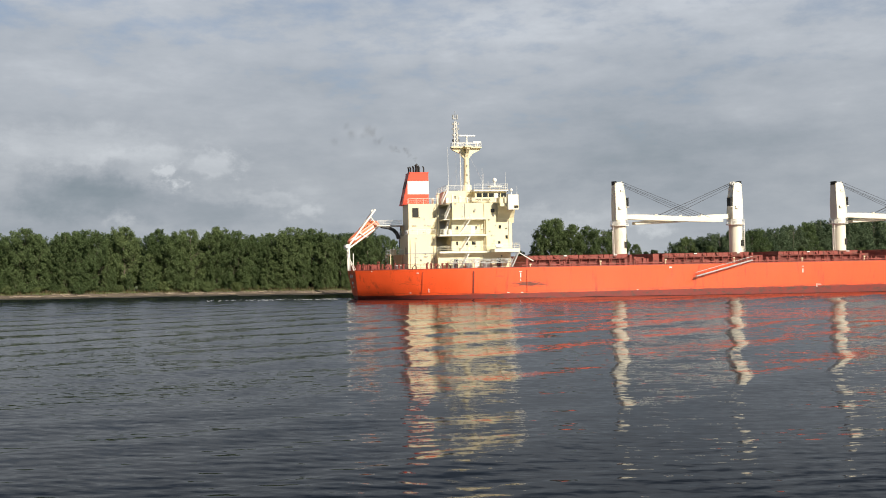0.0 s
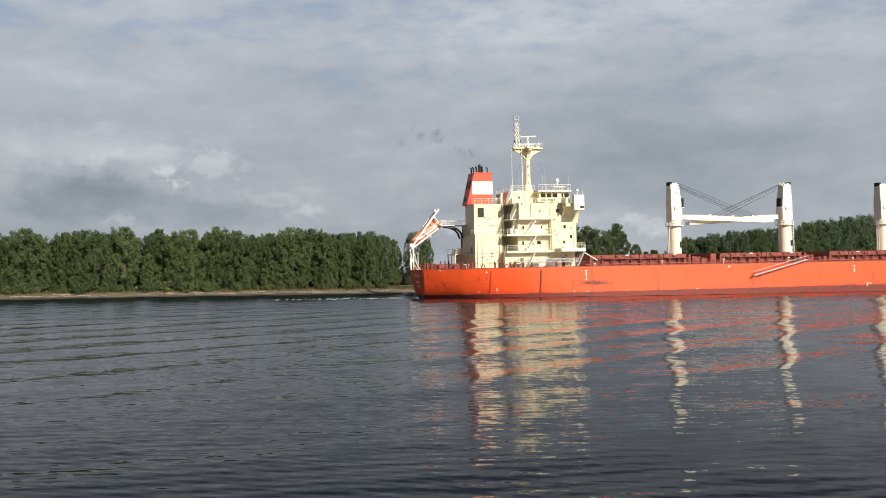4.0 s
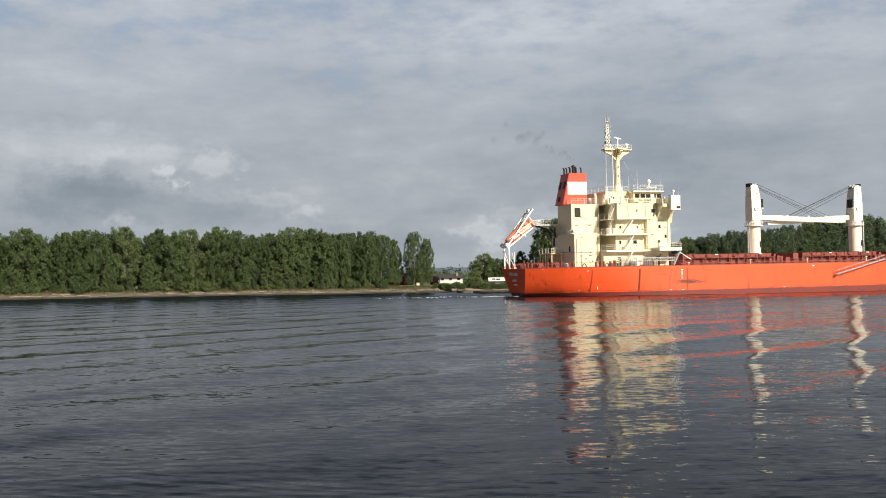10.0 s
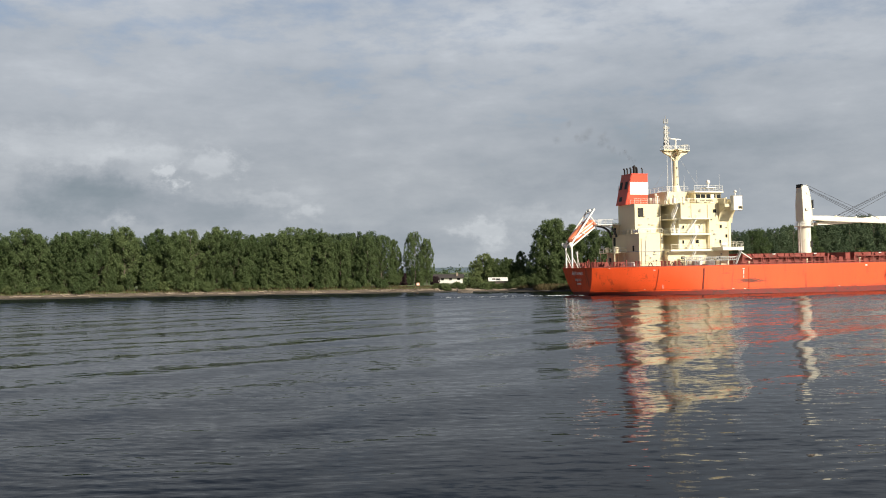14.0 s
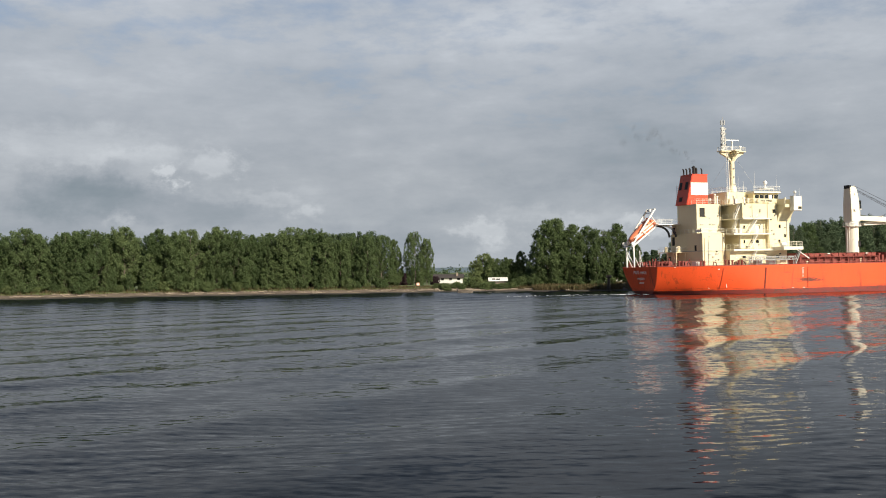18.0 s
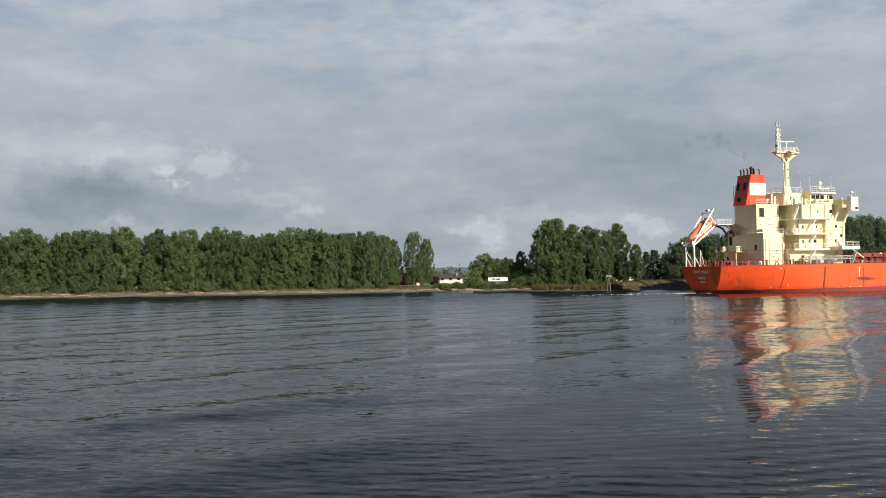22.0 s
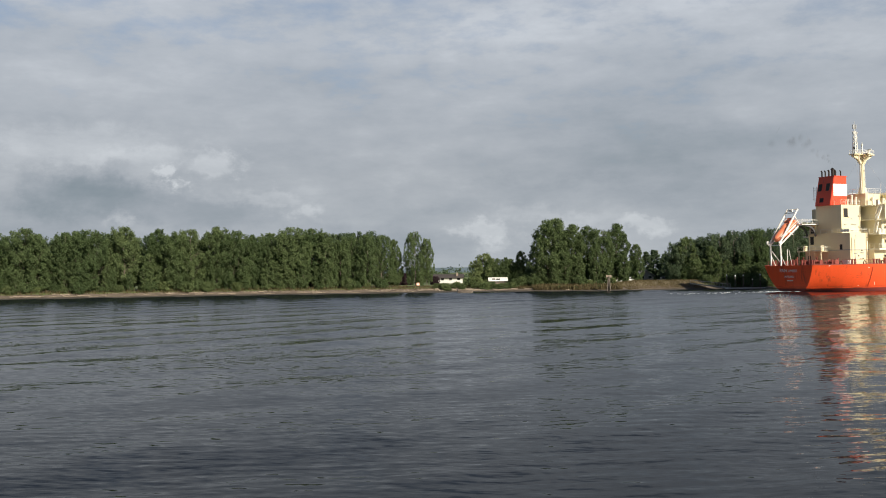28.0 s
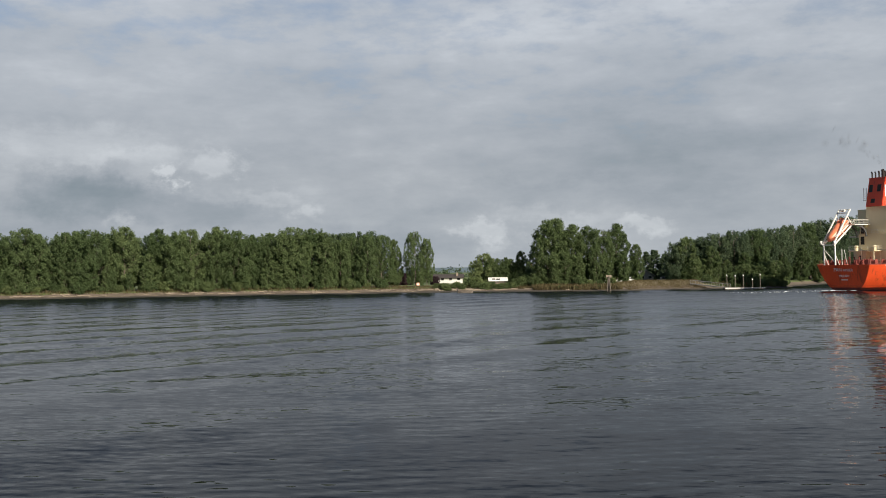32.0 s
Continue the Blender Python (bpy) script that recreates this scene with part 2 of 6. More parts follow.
def bank_ground():
    """Sand and mud by the water, grass above."""
    mat = material("bank_ground", (0.14, 0.11, 0.085), 0.9, vary=0.35, grain=1.5, bump=0.08, bump_scale=4.0, stain=(0.10, 0.08, 0.06), stain_scale=0.5, stain_cut=0.5)
    t = mat.node_tree
    n, l = links(t)
    bsdf = t.nodes["Principled BSDF"]
    sand = bsdf.inputs["Base Color"].links[0].from_socket
    co = n("TexCoord").outputs["Object"]
    sep = n("SeparateXYZ")
    l(co, sep.inputs[0])
    x = n("TexNoise", Scale=0.35, Detail=6.0)
    l(co, x.inputs["Vector"])
    y = n("TexNoise", Scale=1.4, Detail=6.0)
    l(co, y.inputs["Vector"])
    grass = ramp(n, l, y.outputs[0], [(0.3, (0.055, 0.085, 0.025)), (0.55, (0.095, 0.125, 0.038)), (0.75, (0.16, 0.145, 0.065))])
    dry = maths(n, l, "MULTIPLY", maths(n, l, "SUBTRACT", 13.0, maths(n, l, "ABSOLUTE", maths(n, l, "SUBTRACT", sep.outputs[0], 59.0))), 0.4, True)
    near = maths(n, l, "MULTIPLY", maths(n, l, "SUBTRACT", 272.0, sep.outputs[1]), 0.3, True)
    grass = mixed(n, l, maths(n, l, "MULTIPLY", dry, near), grass, ramp(n, l, y.outputs[0], [(0.3, (0.10, 0.085, 0.045)), (0.6, (0.17, 0.135, 0.085))]))
    edge = maths(n, l, "SUBTRACT", maths(n, l, "ADD", sep.outputs[2], x.outputs[0]), 1.42)
    wet = ramp(n, l, maths(n, l, "ADD", sep.outputs[2], maths(n, l, "MULTIPLY", maths(n, l, "SUBTRACT", x.outputs[0], 0.5), 0.25)), [(0.20, 1.0), (0.34, 0.0)])
    sand = mixed(n, l, wet, sand, (0.050, 0.043, 0.034))
    l(mixed(n, l, maths(n, l, "MULTIPLY", edge, 5.0, True), sand, grass), bsdf.inputs["Base Color"])
    return mat


def foliage(name, a, b):
    mat = bpy.data.materials.new(name)
    mat.use_nodes = True
    t = mat.node_tree
    n, l = links(t)
    bsdf = t.nodes["Principled BSDF"]
    bsdf.inputs["Roughness"].default_value = 0.75
    bsdf.inputs["Specular IOR Level"].default_value = 0.2
    one = n("NewGeometry").outputs["Random Per Island"]
    each = n("ObjectInfo").outputs["Random"]
    col = ramp(n, l, one, [(0.0, a), (1.0, b)])
    tone = maths(n, l, "ADD", maths(n, l, "MULTIPLY", each, 0.42), 0.80)
    grey = n("CombineColor")
    l(maths(n, l, "POWER", tone, 1.25), grey.inputs[0])
    l(tone, grey.inputs[1])
    l(tone, grey.inputs[2])
    l(mixed(n, l, 1.0, col, grey.outputs[0], "MULTIPLY"), bsdf.inputs["Base Color"])
    tr = n("BsdfTranslucent")
    l(col, tr.inputs[0])
    mx = n("MixShader", Fac=0.5)
    l(bsdf.outputs[0], mx.inputs[1])
    l(tr.outputs[0], mx.inputs[2])
    l(mx.outputs[0], t.nodes["Material Output"].inputs[0])
    return mat


HULL = hull_paint()
BOOT = material("boot_topping_paint", (0.20, 0.030, 0.024), 0.6, vary=0.3, grain=1.5, stain=(0.07, 0.045, 0.035), stain_scale=0.6, stain_cut=0.5, stretch=(1, 1, 2.5))
CREAM = material("cream_paint", (0.78, 0.69, 0.46), 0.5, vary=0.08, grain=1.4, stain=(0.50, 0.36, 0.20), stain_scale=0.9, stain_cut=0.66, stretch=(1, 1, 0.3), bump=0.01, bump_scale=1.5)
PALE = material("pale_cream_paint", (0.80, 0.76, 0.62), 0.5, vary=0.10, grain=1.2, stain=(0.46, 0.34, 0.22), stain_scale=0.8, stain_cut=0.64, stretch=(1, 1, 0.25))
WHITE = material("white_paint", (0.80, 0.78, 0.72), 0.45, vary=0.08, grain=2.0, stain=(0.55, 0.42, 0.30), stain_scale=1.2, stain_cut=0.66, stretch=(1, 1, 0.3))
DECKRED = material("deck_red_paint", (0.25, 0.052, 0.038), 0.65, vary=0.35, grain=1.0, stain=(0.10, 0.04, 0.025), stain_scale=0.8, stain_cut=0.52, bump=0.01)
FUNNELRED = material("funnel_red_paint", (0.74, 0.075, 0.03), 0.5, vary=0.12, grain=1.5, stain=(0.25, 0.05, 0.03), stain_scale=0.7, stain_cut=0.62, stretch=(1, 1, 0.3))
BOATORANGE = material("lifeboat_orange", (0.78, 0.24, 0.12), 0.35, vary=0.08, grain=2.0)
BLACK = material("sooty_black", (0.018, 0.017, 0.016), 0.7, vary=0.3)
WIRE = material("wire_rope", (0.035, 0.034, 0.034), 0.6, vary=0.2)
GREY = material("galvanised_grey", (0.42, 0.42, 0.41), 0.5, metal=0.3, vary=0.2, grain=4.0)
DARKGREY = material("dark_grey_surface", (0.07, 0.07, 0.072), 0.6, vary=0.2)
MARK = material("white_lettering", (0.78, 0.76, 0.72), 0.6, vary=0.15, grain=4.0)
DARKMARK = material("dark_lettering", (0.06, 0.05, 0.045), 0.6)
PANE = material("dark_window_glass", (0.015, 0.018, 0.02), 0.08, vary=0.2, spec=0.6)
SEAM = material("dark_orange_seam", (0.40, 0.045, 0.014), 0.6, vary=0.2)
FENDER = material("dark_rubbing_strip", (0.17, 0.028, 0.015), 0.7, vary=0.3, grain=3.0)
WATER = water_surface()
BANK = bank_ground()
LEAF = foliage("cottonwood_leaves", (0.092, 0.138, 0.056), (0.166, 0.220, 0.096))
# dark foliage, with a little grey-blue haze put into the colour
LEAFDARK = foliage("dark_haze_leaves", (0.076, 0.116, 0.066), (0.140, 0.190, 0.106))
LEAFPALE = foliage("pale_spring_leaves", (0.115, 0.160, 0.062), (0.205, 0.255, 0.112))
LEAFPLUM = foliage("plum_leaves", (0.055, 0.035, 0.042), (0.095, 0.058, 0.066))
DRYREED = foliage("dry_reeds", (0.15, 0.115, 0.055), (0.25, 0.20, 0.11))
BARK = material("grey_bark", (0.17, 0.14, 0.11), 0.9, vary=0.4, grain=3.0, bump=0.05, bump_scale=6.0, stretch=(1, 1, 0.3))
DRIFT = material("bleached_driftwood", (0.27, 0.22, 0.17), 0.85, vary=0.4, grain=2.0, bump=0.02)
PILE = material("weathered_pile_wood", (0.13, 0.11, 0.09), 0.9, vary=0.4, grain=2.0, stretch=(1, 1, 0.2), bump=0.03)
ROOF = material("grey_shingle_roof", (0.16, 0.15, 0.15), 0.9, vary=0.3, grain=4.0, bump=0.03)
SIDING = material("white_siding", (0.72, 0.71, 0.68), 0.7, vary=0.1, grain=2.0)
FOAM = material("white_foam", (0.70, 0.73, 0.74), 0.8, vary=0.3, grain=2.0)
# the blue-grey of distance: haze is put into the hills' base colour
HAZE = material("far_hill_haze", (0.10, 0.14, 0.17), 1.0, vary=0.25, grain=0.02)
SMOKE = material("soot", (0.05, 0.048, 0.046), 1.0, vary=0.2)


def thinned(mat, share):
    """A veil of soot: lets most of the light through, and thins out towards its rim."""
    t = mat.node_tree
    n, l = links(t)
    d = n("VectorMath", operation="LENGTH")
    l(n("UVMap", uv_map="disc").outputs[0], d.inputs[0])
    soft = ramp(n, l, d.outputs["Value"], [(0.0, share), (0.9, 0.0)], "EASE")
    mx = n("MixShader")
    l(soft, mx.inputs[0])
    l(n("BsdfTransparent").outputs[0], mx.inputs[1])
    l(t.nodes["Principled BSDF"].outputs[0], mx.inputs[2])
    l(mx.outputs[0], t.nodes["Material Output"].inputs[0])


thinned(SMOKE, 0.12)


# ---- mesh helpers ----
def part(name, bm, mat, parent, label="", smooth=False):
    """Links a bmesh as one mesh object under a thing or a part."""
    bmesh.ops.recalc_face_normals(bm, faces=bm.faces)
    me = bpy.data.meshes.new(name)
    bm.to_mesh(me)
    bm.free()
    return part_of(name, me, mat, parent, label, smooth)


def part_of(name, me, mat, parent, label="", smooth=False):
    if mat and not me.materials:
        me.materials.append(mat)
    if smooth:
        me.polygons.foreach_set("use_smooth", [True] * len(me.polygons))
    ob = new(name, me)
    ob.parent = parent
    if label:
        tagged(ob, label)
    return ob


def V(s, b, z):
    """A point of the ship: metres forward of the stern, to starboard, and up."""
    return Vector((s, -b, z))


def box(bm, s0, s1, b0, b1, z0, z1, bevel=0.0):
    r = bmesh.ops.create_cube(bm, size=1.0)["verts"]
    for v in r:
        v.co = V(s0 + (v.co.x + 0.5) * (s1 - s0), b0 + (v.co.y + 0.5) * (b1 - b0), z0 + (v.co.z + 0.5) * (z1 - z0))
    if bevel:
        es = {e for v in r for e in v.link_edges}
        bmesh.ops.bevel(bm, geom=list(es), offset=bevel, segments=2, affect="EDGES", profile=0.6)
    return bm


def slab(s0, s1, b0, b1, z0, z1, bevel=0.0):
    return box(bmesh.new(), s0, s1, b0, b1, z0, z1, bevel)


def beam(bm, p, q, w, h=None):
    """A square bar from p to q (ship points)."""
    p, q = V(*p), V(*q)
    h = h or w
    d = q - p
    m = Matrix.Translation((p + q) / 2) @ d.to_track_quat("Z", "Y").to_matrix().to_4x4() @ Matrix.Diagonal((w, h, d.length, 1))
    bmesh.ops.create_cube(bm, size=1.0, matrix=m)
    return bm


def rod(bm, p, q, r, r2=None, seg=10):
    """A round bar or cone from p to q (ship points)."""
    p, q = V(*p), V(*q)
    d = q - p
    m = Matrix.Translation((p + q) / 2) @ d.to_track_quat("Z", "Y").to_matrix().to_4x4()
    bmesh.ops.create_cone(bm, cap_ends=True, segments=seg, radius1=r, radius2=r if r2 is None else r2, depth=d.length, matrix=m)
    return bm


def ball(bm, p, r, squash=1.0):
    bmesh.ops.create_icosphere(bm, subdivisions=2, radius=r, matrix=Matrix.Translation(V(*p)) @ Matrix.Diagonal((1, 1, squash, 1)))
    return bm


POSTS = {}


def railing(parent, pts, mat, high=1.05, gap=1.7, name="railing"):
    """Three bars along a line of ship points, and a post of its own at each step."""
    bars = [bmesh.new() for _ in range(3)]
    spots = []
    for p, q in zip(pts, pts[1:]):
        for bm, k in zip(bars, (1.0, 0.7, 0.35)):
            beam(bm, (p[0], p[1], p[2] + high * k), (q[0], q[1], q[2] + high * k), 0.036 if k < 1 else 0.055)
        steps = max(1, round((Vector(q) - Vector(p)).length / gap))
        spots += [Vector(p).lerp(Vector(q), k / steps) for k in range(steps)]
    spots.append(Vector(pts[-1]))
    rail = part(name, bars[0], mat, parent)
    for bm in bars[1:]:
        part("lower_bar", bm, mat, rail)
    key = (mat.name, high)
    if key not in POSTS:
        pb = bmesh.new()
        rod(pb, (0, 0, 0), (0, 0, high), 0.032, 0.028, 6)
        me = bpy.data.meshes.new("post")
        pb.to_mesh(me)
        pb.free()
        POSTS[key] = me
    for sp in spots:
        po = part_of("post", POSTS[key], mat, rail)
        po.location = V(*sp)
    return rail


def stairs(parent, p, q, mat, wide=0.7, name="stairs"):
    """A ship's ladder between two levels: two stringers, treads and handrails."""
    bm = bmesh.new()
    for e in (-wide / 2, wide / 2):
        a, b = (p[0], p[1] + e, p[2]), (q[0], q[1] + e, q[2])
        beam(bm, a, b, 0.07, 0.2)
        beam(bm, (a[0], a[1], a[2] + 0.95), (b[0], b[1], b[2] + 0.95), 0.05)
        beam(bm, (a[0], a[1], a[2]), (a[0], a[1], a[2] + 0.95), 0.05)
        beam(bm, (b[0], b[1], b[2]), (b[0], b[1], b[2] + 0.95), 0.05)
    steps = max(3, int(abs(q[2] - p[2]) / 0.24))
    for k in range(1, steps):
        c = Vector(p).lerp(Vector(q), k / steps)
        box(bm, c.x - 0.12, c.x + 0.12, c.y - wide / 2, c.y + wide / 2, c.z - 0.015, c.z + 0.015)
    return part(name, bm, mat, parent)


def lettering(text, size, mat, parent, m, name="lettering", label=""):
    cu = bpy.data.curves.new(name, "FONT")
    cu.body, cu.size, cu.align_x, cu.align_y, cu.extrude = text, size, "CENTER", "CENTER", 0.012
    tmp = bpy.data.objects.new(name, cu)
    me = bpy.data.meshes.new_from_object(tmp)
    bpy.data.objects.remove(tmp)
    ob = part_of(name, me, mat, parent, label)
    ob.matrix_local = m
    return ob


def rows3(x, y, z, at):
    """A turn given by its three axes, at a place."""
    m = Matrix((x, y, z)).transposed().to_4x4()
    m.translation = at
    return m
# ---- river and banks ----
SHORE = ((-3000, 120), (-300, 196), (-160, 222), (-108, 234), (-70, 244), (-27, 250), (-13, 255), (2, 259), (17, 257), (32, 250), (46, 249),
         (57, 256), (70, 254), (84, 252), (93, 262), (104, 284), (130, 318), (200, 410), (400, 640), (3000, 2600))


def shore(x):
    return float(np.interp(x, [p[0] for p in SHORE], [p[1] for p in SHORE])) + 0.8 * noise.noise(Vector((x * 0.11, 3.0, 0))) + 0.5 * noise.noise(Vector((x * 0.45, 9.0, 0)))


def levee(x):
    """Height of the land behind the beach: a grassy levee stands near the houses."""
    return 1.45 + 1.0 * float(np.interp(x, (44, 52, 68, 74), (0, 1, 1, 0)))


def land_height(x, d):
    """Height of the far bank, d metres behind the water's edge."""
    top = levee(x)
    if d < 0:
        z = max(-4.0, d * 0.16)
    else:
        w = float(np.interp(x, (47, 52, 68, 72), (0, 1, 1, 0)))
        bank = float(np.interp(d, (0, 1.2, 7, 9, 15, 21, 27, 200, 6000), (0, 0.5, 2.2, 2.4, 2.35, 2.0, 1.5, 1.6, 2.0)))
        z = w * bank + (1 - w) * float(np.interp(d, (0, 3.0, 5.5, 8.0, 14, 20, 27, 200, 6000), (0, 0.34, 0.62, top * 0.93, top, top, 1.5, 1.6, 2.0)))
    wild = 0.0 if d < -8 or d > 400 else 0.11 * noise.noise(Vector((x * 0.5, d * 0.5, 1))) + 0.10 * noise.noise(Vector((x * 0.17, d * 0.2, 5)))
    return z + wild * (1.0 if d > 0.5 else 0.4)


def build_ground():
    xs = [-3000, -1500, -700, -400, -250] + [-180 + 1.6 * k for k in range(238)] + [215, 260, 340, 500, 900, 1700, 3000]
    near = ((-3500, 4.0), (-200, 4.0), (-12, 3.9), (1.5, 3.9), (5, 2.0), (9, 0.0), (14, -1.6), (40, -4.0))
    ds = [-60, -25, -8, -4, -2, -0.8, 0, 0.7, 1.5, 2.4, 3.4, 4.4, 5.4, 6.4, 7.4, 8.4, 9.6, 11, 13, 16, 20, 26, 36, 60, 110, 200, 400, 900, 2000, 4200]
    vs, fs = [], []
    for x in xs:
        vs += [(x, y, z) for y, z in near]
        e = shore(x)
        vs += [(x, e + d, land_height(x, d)) for d in ds]
    rows = len(near) + len(ds)
    for i in range(len(xs) - 1):
        for j in range(rows - 1):
            a = i * rows + j
            fs.append((a, a + rows, a + rows + 1, a + 1))
    me = bpy.data.meshes.new("ground")
    me.from_pydata(vs, [], fs)
    me.materials.append(BANK)
    me.polygons.foreach_set("use_smooth", [True] * len(me.polygons))
    tagged(new("ground", me), "sandy river bank with driftwood and green grass above", "river bank", kind="structure")


def build_water():
    """One sheet: the ship's wash in slanting crests, an older swell across it, and short chop; flat far out."""
    xs = np.concatenate((np.array([-4000, -1500, -700, -400, -300]), np.arange(-262, 172, 0.8), np.array([200, 300, 500, 900, 1800, 4000])))
    ys = np.concatenate((np.array([-3000, -800, -200, -60, -10]), np.arange(2, 402, 0.8), np.array([430, 500, 700, 1300, 4000])))
    x, y = np.meshgrid(xs, ys, indexing="ij")
    rng = np.random.default_rng(4)

    def wave(long, turn, phase=0.0):
        k = 2 * math.pi / long
        return k * (math.cos(radians(turn)) * x + math.sin(radians(turn)) * y) + phase

    def slow(size, seed):
        r = np.random.default_rng(seed)
        v = 0
        for _ in range(7):
            a = r.uniform(0, 2 * math.pi)
            k = 2 * math.pi / (size * r.uniform(0.7, 1.8))
            v = v + np.sin(k * (math.cos(a) * x + math.sin(a) * y) + r.uniform(0, 6.28))
        return v / 2.6
    bend = 0.8 * slow(110, 1)
    wash = np.exp(1.3 * (np.sin(wave(9.7, -40) + bend) - 1)) * np.clip(0.7 + 0.45 * slow(70, 2), 0.15, 1.2)
    z = 0.135 * wash + 0.022 * np.sin(wave(14.0, -66, 1.0) + 1.3 * slow(60, 3)) + 0.015 * np.sin(wave(5.6, -52) + 1.5 * slow(40, 5)) * np.clip(0.5 + slow(50, 6), 0, 1.3)
    for _ in range(46):
        long = 2.2 * (7.5 / 2.2) ** rng.uniform()
        z = z + 0.00045 * long * np.sin(wave(long, rng.normal(-75, 38), rng.uniform(0, 6.28)))
    fade = np.clip((x + 262) / 30, 0, 1) * np.clip((172 - x) / 20, 0, 1) * np.clip((y - 2) / 10, 0, 1) * np.clip((402 - y) / 30, 0, 1)
    z = (z - 0.06) * fade
    rows = len(ys)
    i, j = np.meshgrid(np.arange(len(xs) - 1), np.arange(rows - 1), indexing="ij")
    a = (i * rows + j).ravel()
    me = bpy.data.meshes.new("water")
    me.from_pydata(np.stack((x, y, z), axis=-1).reshape(-1, 3), [], np.stack((a, a + rows, a + rows + 1, a + 1), axis=-1))
    me.materials.append(WATER)
    me.polygons.foreach_set("use_smooth", [True] * len(me.polygons))
    return tagged(new("water", me), "dark grey rippled river water with slow swell", "river", kind="structure")


build_ground()
river = build_water()


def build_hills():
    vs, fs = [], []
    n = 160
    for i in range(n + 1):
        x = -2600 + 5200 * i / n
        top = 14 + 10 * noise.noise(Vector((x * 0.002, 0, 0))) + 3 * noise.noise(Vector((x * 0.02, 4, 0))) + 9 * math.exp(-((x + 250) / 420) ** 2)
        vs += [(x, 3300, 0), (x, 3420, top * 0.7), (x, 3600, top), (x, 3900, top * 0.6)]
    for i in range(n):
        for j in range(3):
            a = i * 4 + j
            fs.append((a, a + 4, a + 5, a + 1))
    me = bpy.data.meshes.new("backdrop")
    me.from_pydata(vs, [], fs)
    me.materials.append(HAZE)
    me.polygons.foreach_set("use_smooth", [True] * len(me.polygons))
    tagged(new("backdrop", me), "low wooded hills on the horizon, tinted blue-grey for haze", "hills", kind="structure")


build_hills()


# ---- trees ----
def leaf_mesh(name, mat, rng, clumps, size):
    """Small leaf sprays: clumps is a list of (centre, the way it faces, radius, how many)."""
    quads = []
    for c, way, r, k in clumps:
        d = rng.normal(size=(k, 3))
        d /= np.linalg.norm(d, axis=1)[:, None]
        p = np.array(c) + d * (r * rng.uniform(0.1, 1.2, size=(k, 1))) * np.array((0.95, 0.95, 1.15))
        face = d * 0.35 + np.array(way) * 0.5 + rng.normal(size=(k, 3)) * 0.7
        face /= np.linalg.norm(face, axis=1)[:, None]
        u = np.cross(face, rng.normal(size=(k, 3)))
        u /= np.linalg.norm(u, axis=1)[:, None]
        w = np.cross(face, u)
        sz = size * rng.uniform(0.55, 1.3, size=(k, 1))
        quads.append(np.stack((p - u * sz, p - w * sz * 0.6, p + u * sz, p + w * sz * 0.6), axis=1))
    q = np.concatenate(quads)
    me = bpy.data.meshes.new(name)
    me.from_pydata(q.reshape(-1, 3).tolist(), [], np.arange(len(q) * 4).reshape(-1, 4).tolist())
    me.materials.append(mat)
    return me


def trunk_mesh(spines, r):
    """Tapered stems and limbs, each a line of points with its own thickness."""
    bm = bmesh.new()
    for pts, thick in spines:
        n = len(pts) - 1
        for k in range(n):
            rod(bm, pts[k], pts[k + 1], r * thick * (1 - 0.85 * k / n), r * thick * (1 - 0.85 * (k + 1) / n), 6)
    me = bpy.data.meshes.new("trunk")
    bm.to_mesh(me)
    bm.free()
    me.materials.append(BARK)
    return me


